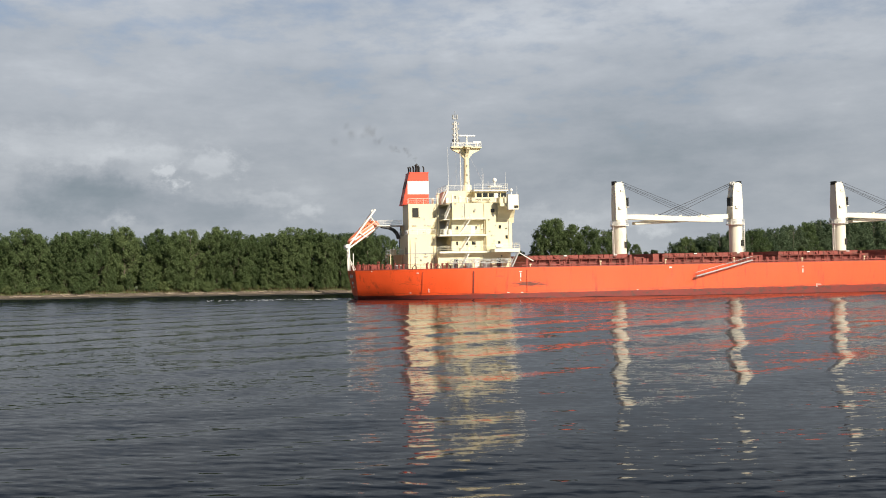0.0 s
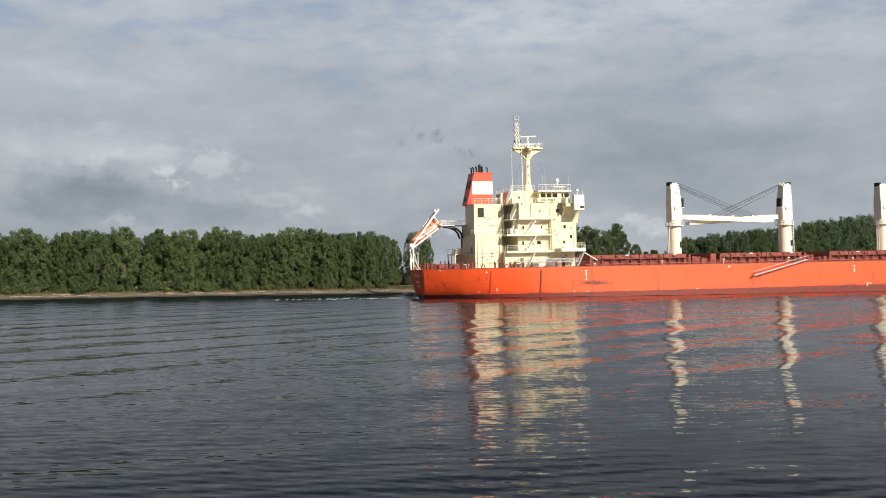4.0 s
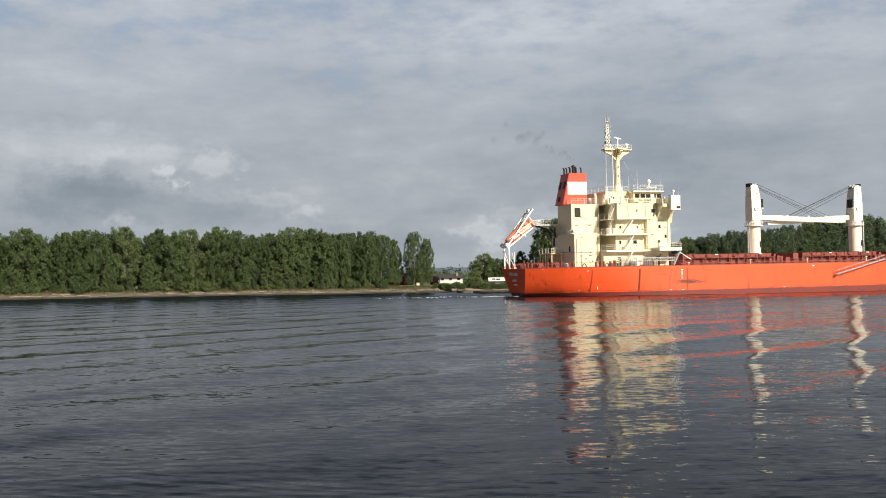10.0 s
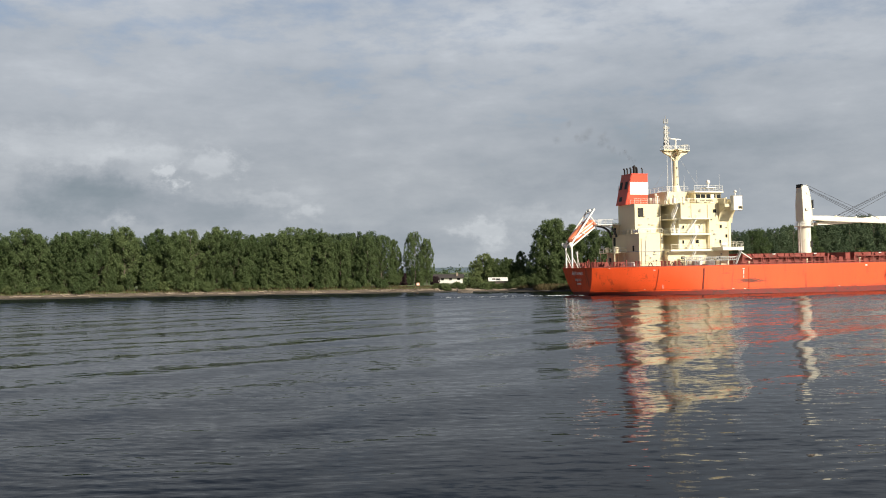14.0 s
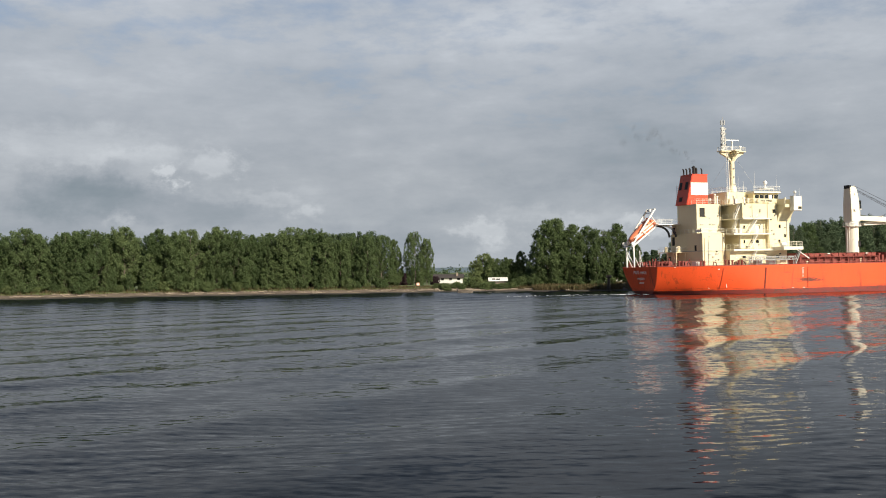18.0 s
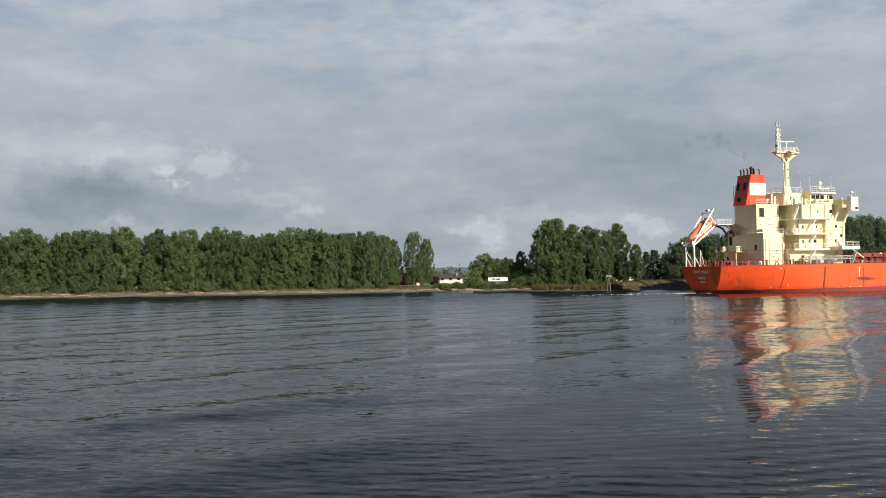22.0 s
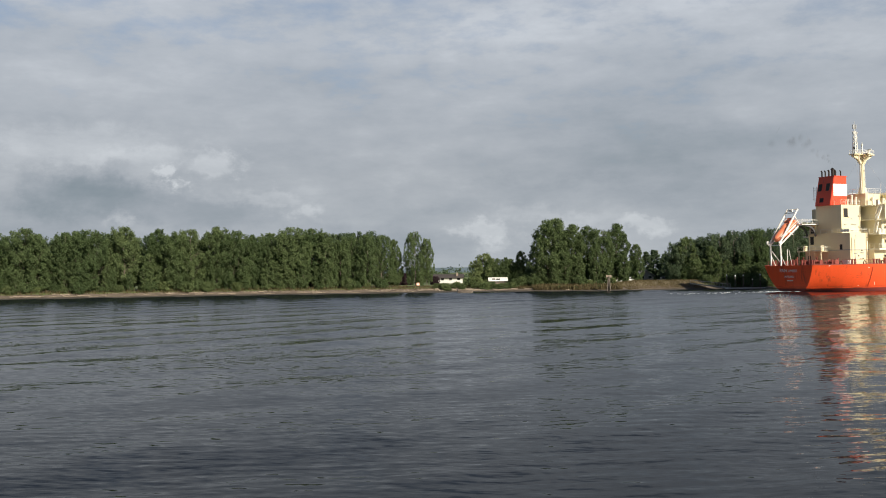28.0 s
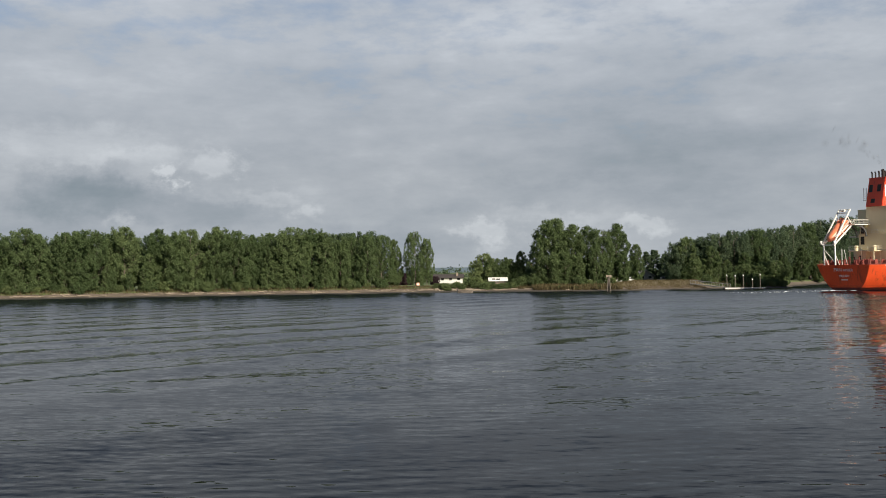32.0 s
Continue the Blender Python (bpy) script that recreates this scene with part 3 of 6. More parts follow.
def make_tree(seed, high, wide, mat, label, form="round", low=0.10, dense=1.0, leaf=0.18, name="tree"):
    """A tree of that height: leaning stem, ascending limbs, and leaf heads carried by the limbs with gaps between them."""
    rng = np.random.default_rng(seed)
    lean = rng.uniform(-0.055, 0.055, size=2) * high
    sway = rng.uniform(0, 6.28, size=2)

    def stem(u):
        return np.array((lean[0] * u + 0.02 * high * math.sin(3.1 * u + sway[0]), lean[1] * u + 0.02 * high * math.sin(2.7 * u + sway[1]), u * high))
    spines = [([tuple(stem(k / 12) - (0, 0, 0.4 if k == 0 else 0)) for k in range(13)], 1.0)]
    clumps = []

    def envelope(u, a):
        if form == "cone":
            e = (1.03 - u) ** 0.85
        elif form == "column":
            e = min(1.0, 0.62 + 1.3 * u) * min(1.0, (1.05 - u) * 2.3) ** 0.75
        else:
            e = min(1.0, 0.66 + 0.85 * u) * min(1.0, (1.07 - u) * 2.6) ** 0.62
        return 0.5 * wide * e * (1 + 0.30 * noise.noise(Vector((math.cos(a) * 1.3, math.sin(a) * 1.3, u * 5.0 + seed * 7.1))))
    limbs = int(40 * max(0.42, min(1.3, dense)))
    rise = {"cone": (-0.15, 0.15), "column": (1.0, 2.2), "round": (0.45, 1.25)}[form]
    for k in range(limbs):
        u = low + (0.97 - low) * ((k + rng.uniform(0, 0.9)) / limbs) ** 0.92
        a = k * 2.4 + rng.uniform(-0.7, 0.7)
        reach = envelope(u, a)
        climb = reach * rng.uniform(*rise) * (0.75 if u > 0.8 else 1.0)
        base = stem(max(0.05, u - climb / high))
        tip = stem(u) + np.array((reach * math.cos(a), reach * math.sin(a), 0.0))
        mid = base + (tip - base) * 0.55 + np.array((0, 0, climb * 0.06))
        spines.append(([tuple(base), tuple(mid), tuple(tip)], 0.20 * (1.1 - 0.7 * u)))
        heads = [(tip, 1.0), (base + (tip - base) * rng.uniform(0.6, 0.78), 0.95)]
        if reach > 0.3 * wide:
            heads.append((base + (tip - base) * rng.uniform(0.25, 0.48), 0.85))
            side = np.array((-math.sin(a), math.cos(a), 0.3)) * rng.choice((-1, 1)) * reach * 0.35
            heads.append((base + (tip - base) * 0.85 + side, 0.9))
        for at, grow in heads:
            q = (0.062 * wide + 0.18) * grow * rng.uniform(0.75, 1.3) * (0.7 if form == "cone" else 1.0)
            tilt = rng.normal(size=3) * 0.3
            for _ in range(max(5, int(8 * dense))):
                d = rng.normal(size=3) + np.array((0.5 * math.cos(a), 0.5 * math.sin(a), 0.35))
                d /= np.linalg.norm(d)
                r = rng.uniform(0.55, 1.15) * (0.24 + wide * 0.036) * (0.75 if form == "cone" else 1.0)
                p = at + d * q * np.array((1.0, 1.0, 1.25)) * rng.uniform(0.55, 1.05)
                p[2] = min(max(p[2], low * high * 0.7), high - r * 0.3)
                clumps.append((tuple(p), tuple(d + tilt), r, int(4 + (30 if leaf < 0.2 else 20) * r)))
    top = stem(1.0)
    for _ in range(int(16 * dense)):
        d = rng.normal(size=3)
        d /= np.linalg.norm(d)
        p = top + d * np.array((0.10, 0.10, 0.06)) * (wide if form != "cone" else 0.4 * wide) - np.array((0, 0, 0.03 * high))
        p[2] = min(p[2], high - 0.1)
        clumps.append((tuple(p), tuple(d), 0.2 + wide * 0.028, 14))
    ob = new(name, None)
    ob.empty_display_size = 0.5
    part_of("trunk", trunk_mesh(spines, 0.10 + high * 0.009), BARK, ob)
    part_of("crown", leaf_mesh("crown", mat, rng, clumps, leaf), mat, ob)
    return tagged(ob, label, "tree")


POPLAR = "tall green cottonwood in spring leaf on the far bank"
KINDS = {
    "cotton": [make_tree(10 + k, 17.0, (9.4, 8.2, 10.4, 8.8, 7.6, 9.8, 8.4, 9.0)[k], LEAF, POPLAR, "round", (0.08, 0.14, 0.10, 0.2, 0.12, 0.07, 0.16, 0.1)[k], 1.15) for k in range(8)],
    "column": [make_tree(30 + k, 17.0, 6.4, LEAF, POPLAR, "column", 0.05, 1.25) for k in range(4)],
    "pale": [make_tree(40 + k, 9.0, 5.6, LEAFPALE, "small pale-leaved willow on the far bank", "round", 0.08, 0.75, 0.2) for k in range(3)],
    "dark": [make_tree(50 + k, 14.0, 9.0, LEAFDARK, "broad dark green tree behind the bank, haze tinted into its leaves", "round", 0.06, 1.1) for k in range(4)],
    "conifer": [make_tree(60 + k, 10.0, 4.6, LEAFDARK, "dark green conifer beside the houses", "cone", 0.06, 1.0, 0.2) for k in range(2)],
    "plum": [make_tree(80, 4.0, 4.2, LEAFPLUM, "dark purple-leaved shrub behind the bank", "round", 0.05, 0.6, 0.18)],
    "bush": [make_tree(70 + k, 2.6, 3.4, LEAF if k % 2 else LEAFPALE, "low green bush on the river bank", "round", 0.05, 0.5, 0.15, "bush") for k in range(4)],
}
TALL = {"cotton": 17.0, "column": 17.0, "pale": 9.0, "dark": 14.0, "conifer": 10.0, "plum": 4.0, "bush": 2.6}
USED = {}
tree_rng = np.random.default_rng(5)


def plant(kind, x, y, top, wide=1.0, group="trees of the far bank"):
    """Sets a tree of that kind at (x, y) so that its crown ends at height top."""
    k = USED.get(kind, 0)
    USED[kind] = k + 1
    model = KINDS[kind][k % len(KINDS[kind])]
    z = land_height(x, y - shore(x)) - 0.1
    s = (top - z) / TALL[kind]
    m = pose(x, y, z, 0, 0, float(tree_rng.uniform(0, 360)))
    ob = model if k < len(KINDS[kind]) else copy_thing(model, m)
    ob.matrix_basis = m @ Matrix.Diagonal((s * wide, s * wide, s, 1))
    return tagged(ob, group=group, category="bush" if kind == "bush" else "tree")


def plant_woods():
    # the long wood: front row with its skyline, then the rows behind
    front = ((-119, 17.5), (-113.9, 16.7), (-108, 17.8), (-103.6, 16.1), (-98.4, 16.6), (-95.5, 17.2), (-91, 17.4), (-84.1, 18.2), (-76.8, 17.7),
             (-71.2, 16.6), (-66.7, 17.5), (-60.6, 18.2), (-55, 16.9), (-50.6, 15.9), (-46.9, 15.5), (-42.9, 16.2), (-40, 17.9), (-35.5, 17.5),
             (-31.7, 16.4), (-27.9, 15.1), (-24.6, 15.4), (-20.8, 15.9), (-17, 15.8), (-13.4, 14.6))
    for k, (x, top) in enumerate(front):
        y = shore(x) + 10 + (k % 3) * 1.5
        plant("column" if k % 5 == 3 else "cotton", x, y, top, 0.74 if x > -30 else 1.0, "cottonwoods of the long wood")
    for k in range(40):
        x = -126 + k * 2.72 + tree_rng.uniform(-1, 1)
        if x > -16:
            continue
        plant("cotton" if k % 3 else "dark", x * 1.03, shore(x) + 18 + tree_rng.uniform(0, 6), (11.5 if abs(x + 81) < 2.4 else 16.4) + tree_rng.uniform(-1.2, 0.8), 1.0, "cottonwoods of the long wood")
    for k in range(30):
        x = -122 + k * 3.1 + tree_rng.uniform(-1.2, 1.2)
        plant("column", x, shore(x) + 8.5 + tree_rng.uniform(-1, 2), tree_rng.uniform(6.0, 12.5), 0.95, "young trees at the wood's edge")
    plant("cotton", -7.9, 266, 16.6, 0.6, "lone pair of poplars")
    plant("cotton", -4.7, 266.5, 14.6, 0.55, "lone pair of poplars")
    for x, top, wide in ((9.0, 8.4, 0.8), (11.2, 10.4, 0.85), (14.2, 8.9, 0.85), (18.2, 8.6, 0.8), (24.6, 7.8, 0.8)):
        plant("pale", x, 272, top, wide, "small willows")
    for x, top, wide in ((12.9, 9.3, 1.1), (15.6, 9.0, 1.0), (17.2, 9.3, 1.1), (19.4, 8.8, 1.0), (20.6, 8.2, 1.0), (22.3, 11.0, 1.0)):
        plant("column", x, 271, top, wide, "small willows")
    for k, (x, top) in enumerate(((28.8, 19.1), (31.9, 19.8), (35.3, 18), (40, 17.5), (43.4, 16.4), (47.8, 18.2))):
        plant("column" if k in (2, 5) else "cotton", x, 264 + (k % 2) * 2.5, top, 1.1 if k in (2, 5) else 0.8 if k == 4 else 0.98, "tall cottonwood clump")
        plant("column", x + 1.3, 261, top * 0.52, 1.0, "tall cottonwood clump")
    plant("dark", 25.8, 268, 11.6, 0.7, "tall cottonwood clump")
    plant("column", 55.6, 276, 12.7, 0.95, "dark trees by the houses")
    for x, y, top, wide in ((62.4, 314, 9.4, 1.4), (66.0, 312, 11.0, 1.5), (69.0, 312, 11.6, 1.6), (71.5, 308, 10.2, 1.6)):
        plant("conifer", x, y, top, wide, "dark trees by the houses")
    plant("dark", 69.0, 287, 10.4, 0.95, "dark trees by the houses")
    plant("dark", 72.2, 286, 12.2, 0.95, "dark trees by the houses")
    plant("dark", 66.8, 279, 6.6, 1.2, "dark trees by the houses")
    plant("pale", 71.0, 270.5, 8.0, 1.25, "dark trees by the houses")
    for x, y, top in ((74.3, 268, 5.2), (76.4, 267, 5.6), (78.6, 266, 4.9), (80.8, 266, 6.0), (83.0, 265, 6.6), (85.5, 266, 6.2), (88.0, 267, 7.0), (91, 269, 7.2), (94, 273, 7.5)):
        plant("pale" if x < 79 else "cotton", x, y, top, 0.95 if x < 79 else 1.7, "shrubs behind the dock")
    # mostly dark leaves: the dimmer light downstream is put into their colour
    right = ((69.8, 13.2), (72.3, 14.9), (77.4, 14.8), (81.6, 15.6), (86.6, 16.4), (91.7, 17), (95.3, 16.3), (98.7, 16.9), (103.4, 17.8), (108.5, 18.6),
             (113.5, 19.4), (120.2, 20), (127, 20.4), (133.7, 19.5), (140.4, 18.7))
    for k, (x, top) in enumerate(right):
        y = max(285.0, shore(x * 1.12) + 8)
        f = y / 285.0
        plant("cotton" if k % 4 == 1 else "dark", x * f, y, (top - 5.5) * f + 5.5, 0.9, "woods downstream")
        plant("dark", (x + 2.6) * f, y + 7, (top - 6.3) * f + 5.5, 1.1, "woods downstream")
        plant("column", (x + 1.2) * f, y - 4, 8.0 + 2.0 * (k % 3), 1.2, "woods downstream")
    for k in range(76):
        x = -120 + 2.95 * k + tree_rng.uniform(-1.3, 1.3)
        if 46 < x < 71 or -14 < x < 2:
            continue
        plant("bush", x, shore(x) + 8.0 + tree_rng.uniform(-0.8, 1.6), levee(x) + tree_rng.uniform(1.0, 2.6), 1.0, "bushes on the bank")

    for k in range(26):
        x = -2.5 + 1.25 * k + tree_rng.uniform(-0.5, 0.5)
        plant("bush" if k % 4 else "pale", x, 261.5 + tree_rng.uniform(0.0, 5.0) + (2.0 if 3 < x < 22 else 0), tree_rng.uniform(1.9, 2.7) if x < 20 else tree_rng.uniform(2.8, 4.6), 1.0 if k % 4 else 1.3, "bushes by the houses")
    for k in range(9):
        x = 11.2 + 1.1 * k
        plant("bush", x, 262.3 + tree_rng.uniform(-0.4, 0.5), tree_rng.uniform(1.9, 2.5), 0.9, "bushes by the houses")
    for x, top in ((-15.6, 5.4), (-13.4, 4.4), (-11.6, 5.0), (-2.6, 4.0)):
        plant("plum", x, 296, top, 1.0, "purple-leaved shrubs by the houses")
    for k in range(36):
        x = 72.5 + 1.7 * k if k < 18 else 26.5 + 1.1 * (k - 18) + tree_rng.uniform(-0.6, 0.6)
        plant("bush", x, shore(x) + tree_rng.uniform(3.0, 6.5), 1.0 + tree_rng.uniform(0.1, 0.5 if x < 80 else 1.4), 1.1, "bushes on the bank")


plant_woods()
# ---- the cargo ship ----
# ship space: s metres forward of the stern, b to starboard, z up from the waterline at the stern
DECK, BEAM, LONG = 5.95, 13.5, 178.0
ship = new("cargo_ship", None)
tagged(ship, "orange-red bulk carrier under way with cream superstructure and deck cranes", "cargo ship")


def deck_half(s):
    """Half breadth of the deck."""
    aft = float(np.interp(s, (0, 1.5, 4, 8, 13, 19, 26, 32), (7.0, 8.0, 9.35, 11.0, 12.35, 13.1, 13.45, 13.5)))
    if s > 148:
        return 13.5 * max(0.0, 1 - ((s - 148) / 30.0) ** 2.2)
    return aft


def hull_half(s, z):
    """Half breadth of the hull at height z."""
    top = deck_half(s)
    bend = float(np.interp(s, (0, 5, 12, 22, 30, 40, 160, 178), (0.29, 0.26, 0.17, 0.08, 0.03, 0.012, 0.10, 0.3)))
    keel = float(np.interp(s, (0, 4, 10, 20, 32), (-0.35, -0.5, -1.6, -3.0, -5.0)))
    return top * max(0.0, (z - keel) / (DECK - keel)) ** bend


def rake(s, z):
    """The stern leans in towards the water."""
    return 0.16 * max(0.0, DECK - z) * max(0.0, 1 - s / 9.0)


def hull_shell(z0, z1, nz):
    """Both sides of the hull between two heights."""
    bm = bmesh.new()
    ss = [0, 0.7, 1.5, 2.5, 4, 5.5, 7, 9, 11, 13, 16, 19, 22, 26, 32] + list(range(40, 148, 12)) + [148, 152, 156, 160, 164, 168, 171, 174, 176.5, 178]
    for side in (1, -1):
        grid = [[bm.verts.new(V(s + rake(s, z0 + (z1 - z0) * k / nz), side * (hull_half(s, z0 + (z1 - z0) * k / nz)), z0 + (z1 - z0) * k / nz)) for k in range(nz + 1)] for s in ss]
        for a, b in zip(grid, grid[1:]):
            for k in range(nz):
                bm.faces.new((a[k], b[k], b[k + 1], a[k + 1]))
    bmesh.ops.remove_doubles(bm, verts=bm.verts, dist=1e-4)
    return bm


def build_hull():
    hull = part("hull", hull_shell(0.68, DECK, 8), HULL, ship, smooth=True)
    part("boot_topping", hull_shell(-3.5, 0.68, 8), BOOT, hull, "dark red weathered underwater paint", True)
    # transom
    for name, z0, z1, mat in (("transom", 0.68, DECK, HULL), ("transom_foot", -0.34, 0.68, BOOT)):
        bm = bmesh.new()
        nz = 10
        rows = []
        for k in range(nz + 1):
            z = z0 + (z1 - z0) * k / nz
            w = hull_half(0, z)
            rows.append([bm.verts.new(V(rake(0, z), w * e, z)) for e in (-1, -0.5, 0, 0.5, 1)])
        for a, b in zip(rows, rows[1:]):
            for k in range(4):
                bm.faces.new((a[k], a[k + 1], b[k + 1], b[k]))
        part(name, bm, mat, hull)
    # weather deck
    bm = bmesh.new()
    ss = [0.02, 1.5, 4, 8, 13, 19, 26, 32, 60, 100, 148, 156, 164, 170, 175, 177.5]
    prev = None
    for s in ss:
        w = deck_half(s) - 0.02
        cur = [bm.verts.new(V(s, w * e, DECK - 0.05)) for e in (-1, 1)]
        if prev:
            bm.faces.new((prev[0], cur[0], cur[1], prev[1]))
        prev = cur
    part("deck", bm, DECKRED, ship)
    # sheer strake rim
    for side in (1, -1):
        bm = bmesh.new()
        for a, b in zip(ss, ss[1:]):
            beam(bm, (a, side * (deck_half(a) - 0.06), DECK + 0.04), (b, side * (deck_half(b) - 0.06), DECK + 0.04), 0.14, 0.16)
        part("gunwale", bm, DECKRED, hull)
    # vertical rubbing strips on the quarter
    for s, wide in ((13.0, 0.16), (23.3, 0.34), (34.4, 0.11)):
        bm = bmesh.new()
        for k in range(8):
            z0, z1 = 0.9 + k * 0.56, 0.9 + (k + 1) * 0.56
            beam(bm, (s, hull_half(s, z0) + 0.03, z0), (s, hull_half(s, z1) + 0.03, z1), wide, 0.10)
        part("rubbing_strip", bm, FENDER if wide > 0.2 else SEAM, hull, "dark vertical rubbing strip")
    # draught and tug marks, as bars
    for s, z, w, h in ((33.1, 5.1, 0.62, 0.12), (33.1, 4.4, 0.20, 1.0), (33.1, 3.4, 0.14, 0.5), (97.0, 5.0, 0.5, 0.14), (97.0, 4.2, 0.24, 1.1), (66.0, 5.35, 0.55, 0.3), (133, 4.6, 0.4, 1.0),
                       (14.4, 1.9, 0.1, 1.3), (100.5, 1.0, 0.16, 1.2), (101.2, 1.0, 0.8, 0.12), (12.2, 5.2, 0.8, 0.12), (30.5, 0.9, 0.5, 0.1), (33.4, 0.85, 0.6, 0.1),
                       (58.5, 0.8, 0.4, 0.1), (3.2, 5.72, 0.35, 0.12), (10.9, 1.2, 0.3, 0.12)):
        y = hull_half(s, z)
        part("hull_mark", slab(s - w / 2, s + w / 2, y - 0.02, y + 0.025, z - h / 2, z + h / 2), MARK, hull, "white painted hull mark")
    aft = lambda b, z: rows3((0, -1, 0), (0, 0, 1), (-1, 0, 0), V(rake(0, z) - 0.10, b, z))
    lettering("PAN", 1.12, MARK, hull, aft(-1.45, 4.75), label="white ship's name on the stern")
    lettering("AMBER", 0.86, MARK, hull, aft(1.25, 4.68), label="white ship's name on the stern")
    lettering("MAJURO", 0.72, MARK, hull, aft(0.05, 3.35), label="white home port on the stern")
    for k in range(6):
        part("number_bar", slab(0.48, 0.56, -0.85 + k * 0.3, -0.62 + k * 0.3, 2.35, 2.6), MARK, hull, "white bar of small writing")
    return hull


build_hull()


def window(parent, s, b, z, w, h, name="window", face=1, glass=PANE):
    """A window on a wall that faces starboard (face 1), aft (2) or forward (3), with a frame round the pane."""
    if face == 1:
        fr = slab(s - w / 2 - 0.07, s + w / 2 + 0.07, b, b + 0.05, z - h / 2 - 0.07, z + h / 2 + 0.07, 0.02)
        pn = slab(s - w / 2, s + w / 2, b + 0.03, b + 0.065, z - h / 2, z + h / 2)
    else:
        o = -1 if face == 2 else 1
        fr = slab(s, s + 0.05 * o, b - w / 2 - 0.07, b + w / 2 + 0.07, z - h / 2 - 0.07, z + h / 2 + 0.07, 0.02)
        pn = slab(s + 0.03 * o, s + 0.065 * o, b - w / 2, b + w / 2, z - h / 2, z + h / 2)
    part(name, pn, glass, parent, "dark glass")
    part("window_frame", fr, CREAM, parent)


def build_house():
    """The accommodation block, deck over deck, with its casing and wheelhouse."""
    R = lambda pts, mat=PALE, high=1.05: railing(ship, pts, mat, high)
    casing = part("engine_casing", slab(10.9, 16.8, -3.6, 8.0, 5.9, 13.05, 0.04), CREAM, ship, "cream engine casing")
    upper = part("upper_casing", slab(11.6, 18.1, -1.9, 5.2, 13.05, 19.6, 0.04), CREAM, ship, "cream upper casing under the funnel")
    port = part("port_casing", slab(11.2, 16.5, -3.5, -1.9, 13.05, 15.3, 0.04), CREAM, ship)
    window(port, 11.2, -2.75, 14.0, 0.9, 1.5, "louvre", 2, BLACK)
    window(upper, 13.05, 5.2, 17.75, 1.35, 2.0, "louvre", 1, BLACK)
    window(casing, 10.9, -2.6, 11.6, 1.0, 1.9, "louvre", 2, BLACK)
    window(casing, 10.9, 5.6, 9.9, 0.7, 1.2, "louvre", 2, BLACK)
    for s, z in ((12.6, 8.35), (14.6, 8.5), (12.8, 15.0), (15.9, 15.0), (15.0, 13.6)):
        part("wall_lamp", slab(s - 0.35, s + 0.35, 5.2 if z > 13 else 8.0, 5.4 if z > 13 else 8.2, z, z + 0.14, 0.03), GREY, upper)
    bm = slab(10.8, 16.9, 8.02, 8.14, 9.15, 9.30)
    box(bm, 10.75, 10.88, -3.6, 8.1, 9.15, 9.30)
    part("pipe_run", bm, GREY, casing)
    for s, z1 in ((16.2, 13.0), (11.4, 12.0)):
        part("downpipe", rod(bmesh.new(), (s, 8.12, 6.0), (s, 8.12, z1), 0.08), CREAM, casing)
    R([(11.0, -3.4, 13.05), (11.0, 7.9, 13.05), (16.7, 7.9, 13.05)], WHITE)
    R([(18.0, 5.1, 19.6), (11.7, 5.1, 19.6), (11.7, -1.7, 19.6)], WHITE, 1.1)
    for b in (6.0, 6.8, 7.6):
        part("life_ring", rod(bmesh.new(), (10.88, b, 13.6), (10.76, b, 13.6), 0.4, None, 14), WHITE, casing)
    # raised platform on the poop
    part("poop_platform", slab(7.9, 10.9, -4.4, 2.6, 9.0, 9.15, 0.02), CREAM, ship)
    store = part("poop_store", slab(9.5, 10.9, -3.4, -0.8, 5.9, 9.0, 0.04), CREAM, ship)
    window(store, 9.5, -2.2, 7.1, 0.8, 1.9, "door", 2, BLACK)
    for s, b in ((8.1, -4.1), (8.1, -1.0), (8.1, 2.3), (10.4, 2.3)):
        part("platform_pillar", rod(bmesh.new(), (s, b, 5.9), (s, b, 9.0), 0.11), CREAM, ship)
    R([(10.9, 2.5, 9.15), (8.0, 2.5, 9.15), (8.0, -4.3, 9.15)], WHITE)
    for s, b in ((9.3, -3.2), (9.0, 1.9)):
        bm = rod(bmesh.new(), (s, b, 9.15), (s, b, 10.1), 0.40)
        rod(bm, (s, b, 10.1), (s, b, 10.4), 0.58, 0.3)
        part("ventilator", bm, CREAM, ship)
    # main block
    lower = part("lower_house", slab(16.8, 32.2, -9.6, 9.6, 5.9, 9.1, 0.03), CREAM, ship, "cream lower deckhouse under the walkway")
    mid = part("middle_house", slab(19.9, 26.9, -9.3, 9.3, 9.1, 16.1, 0.03), CREAM, ship, "cream accommodation tiers")
    fore = part("fore_house", slab(26.9, 32.4, -10.25, 10.25, 9.1, 19.1, 0.05), CREAM, ship)
    bridge_deck = part("bridge_deck_house", slab(19.8, 29.2, -10.3, 10.3, 16.1, 19.45, 0.06), CREAM, ship, "cream box-shaped tier below the bridge")
    after = part("chart_house", slab(19.7, 25.4, -5.2, 5.2, 19.45, 22.3, 0.05), CREAM, ship)
    wheel = part("wheelhouse", slab(25.4, 32.2, -7.2, 7.2, 19.1, 22.0, 0.05), CREAM, ship, "cream wheelhouse with a band of windows")
    part("wheelhouse_roof", slab(25.1, 32.5, -7.75, 7.75, 22.0, 22.35, 0.08), WHITE, wheel)
    for k in range(5):
        window(wheel, 26.3 + k * 1.32, 7.2, 21.2, 1.08, 0.85)
    for k in range(9):
        window(wheel, 32.2, -6.0 + k * 1.5, 21.2, 1.2, 0.85, face=3)
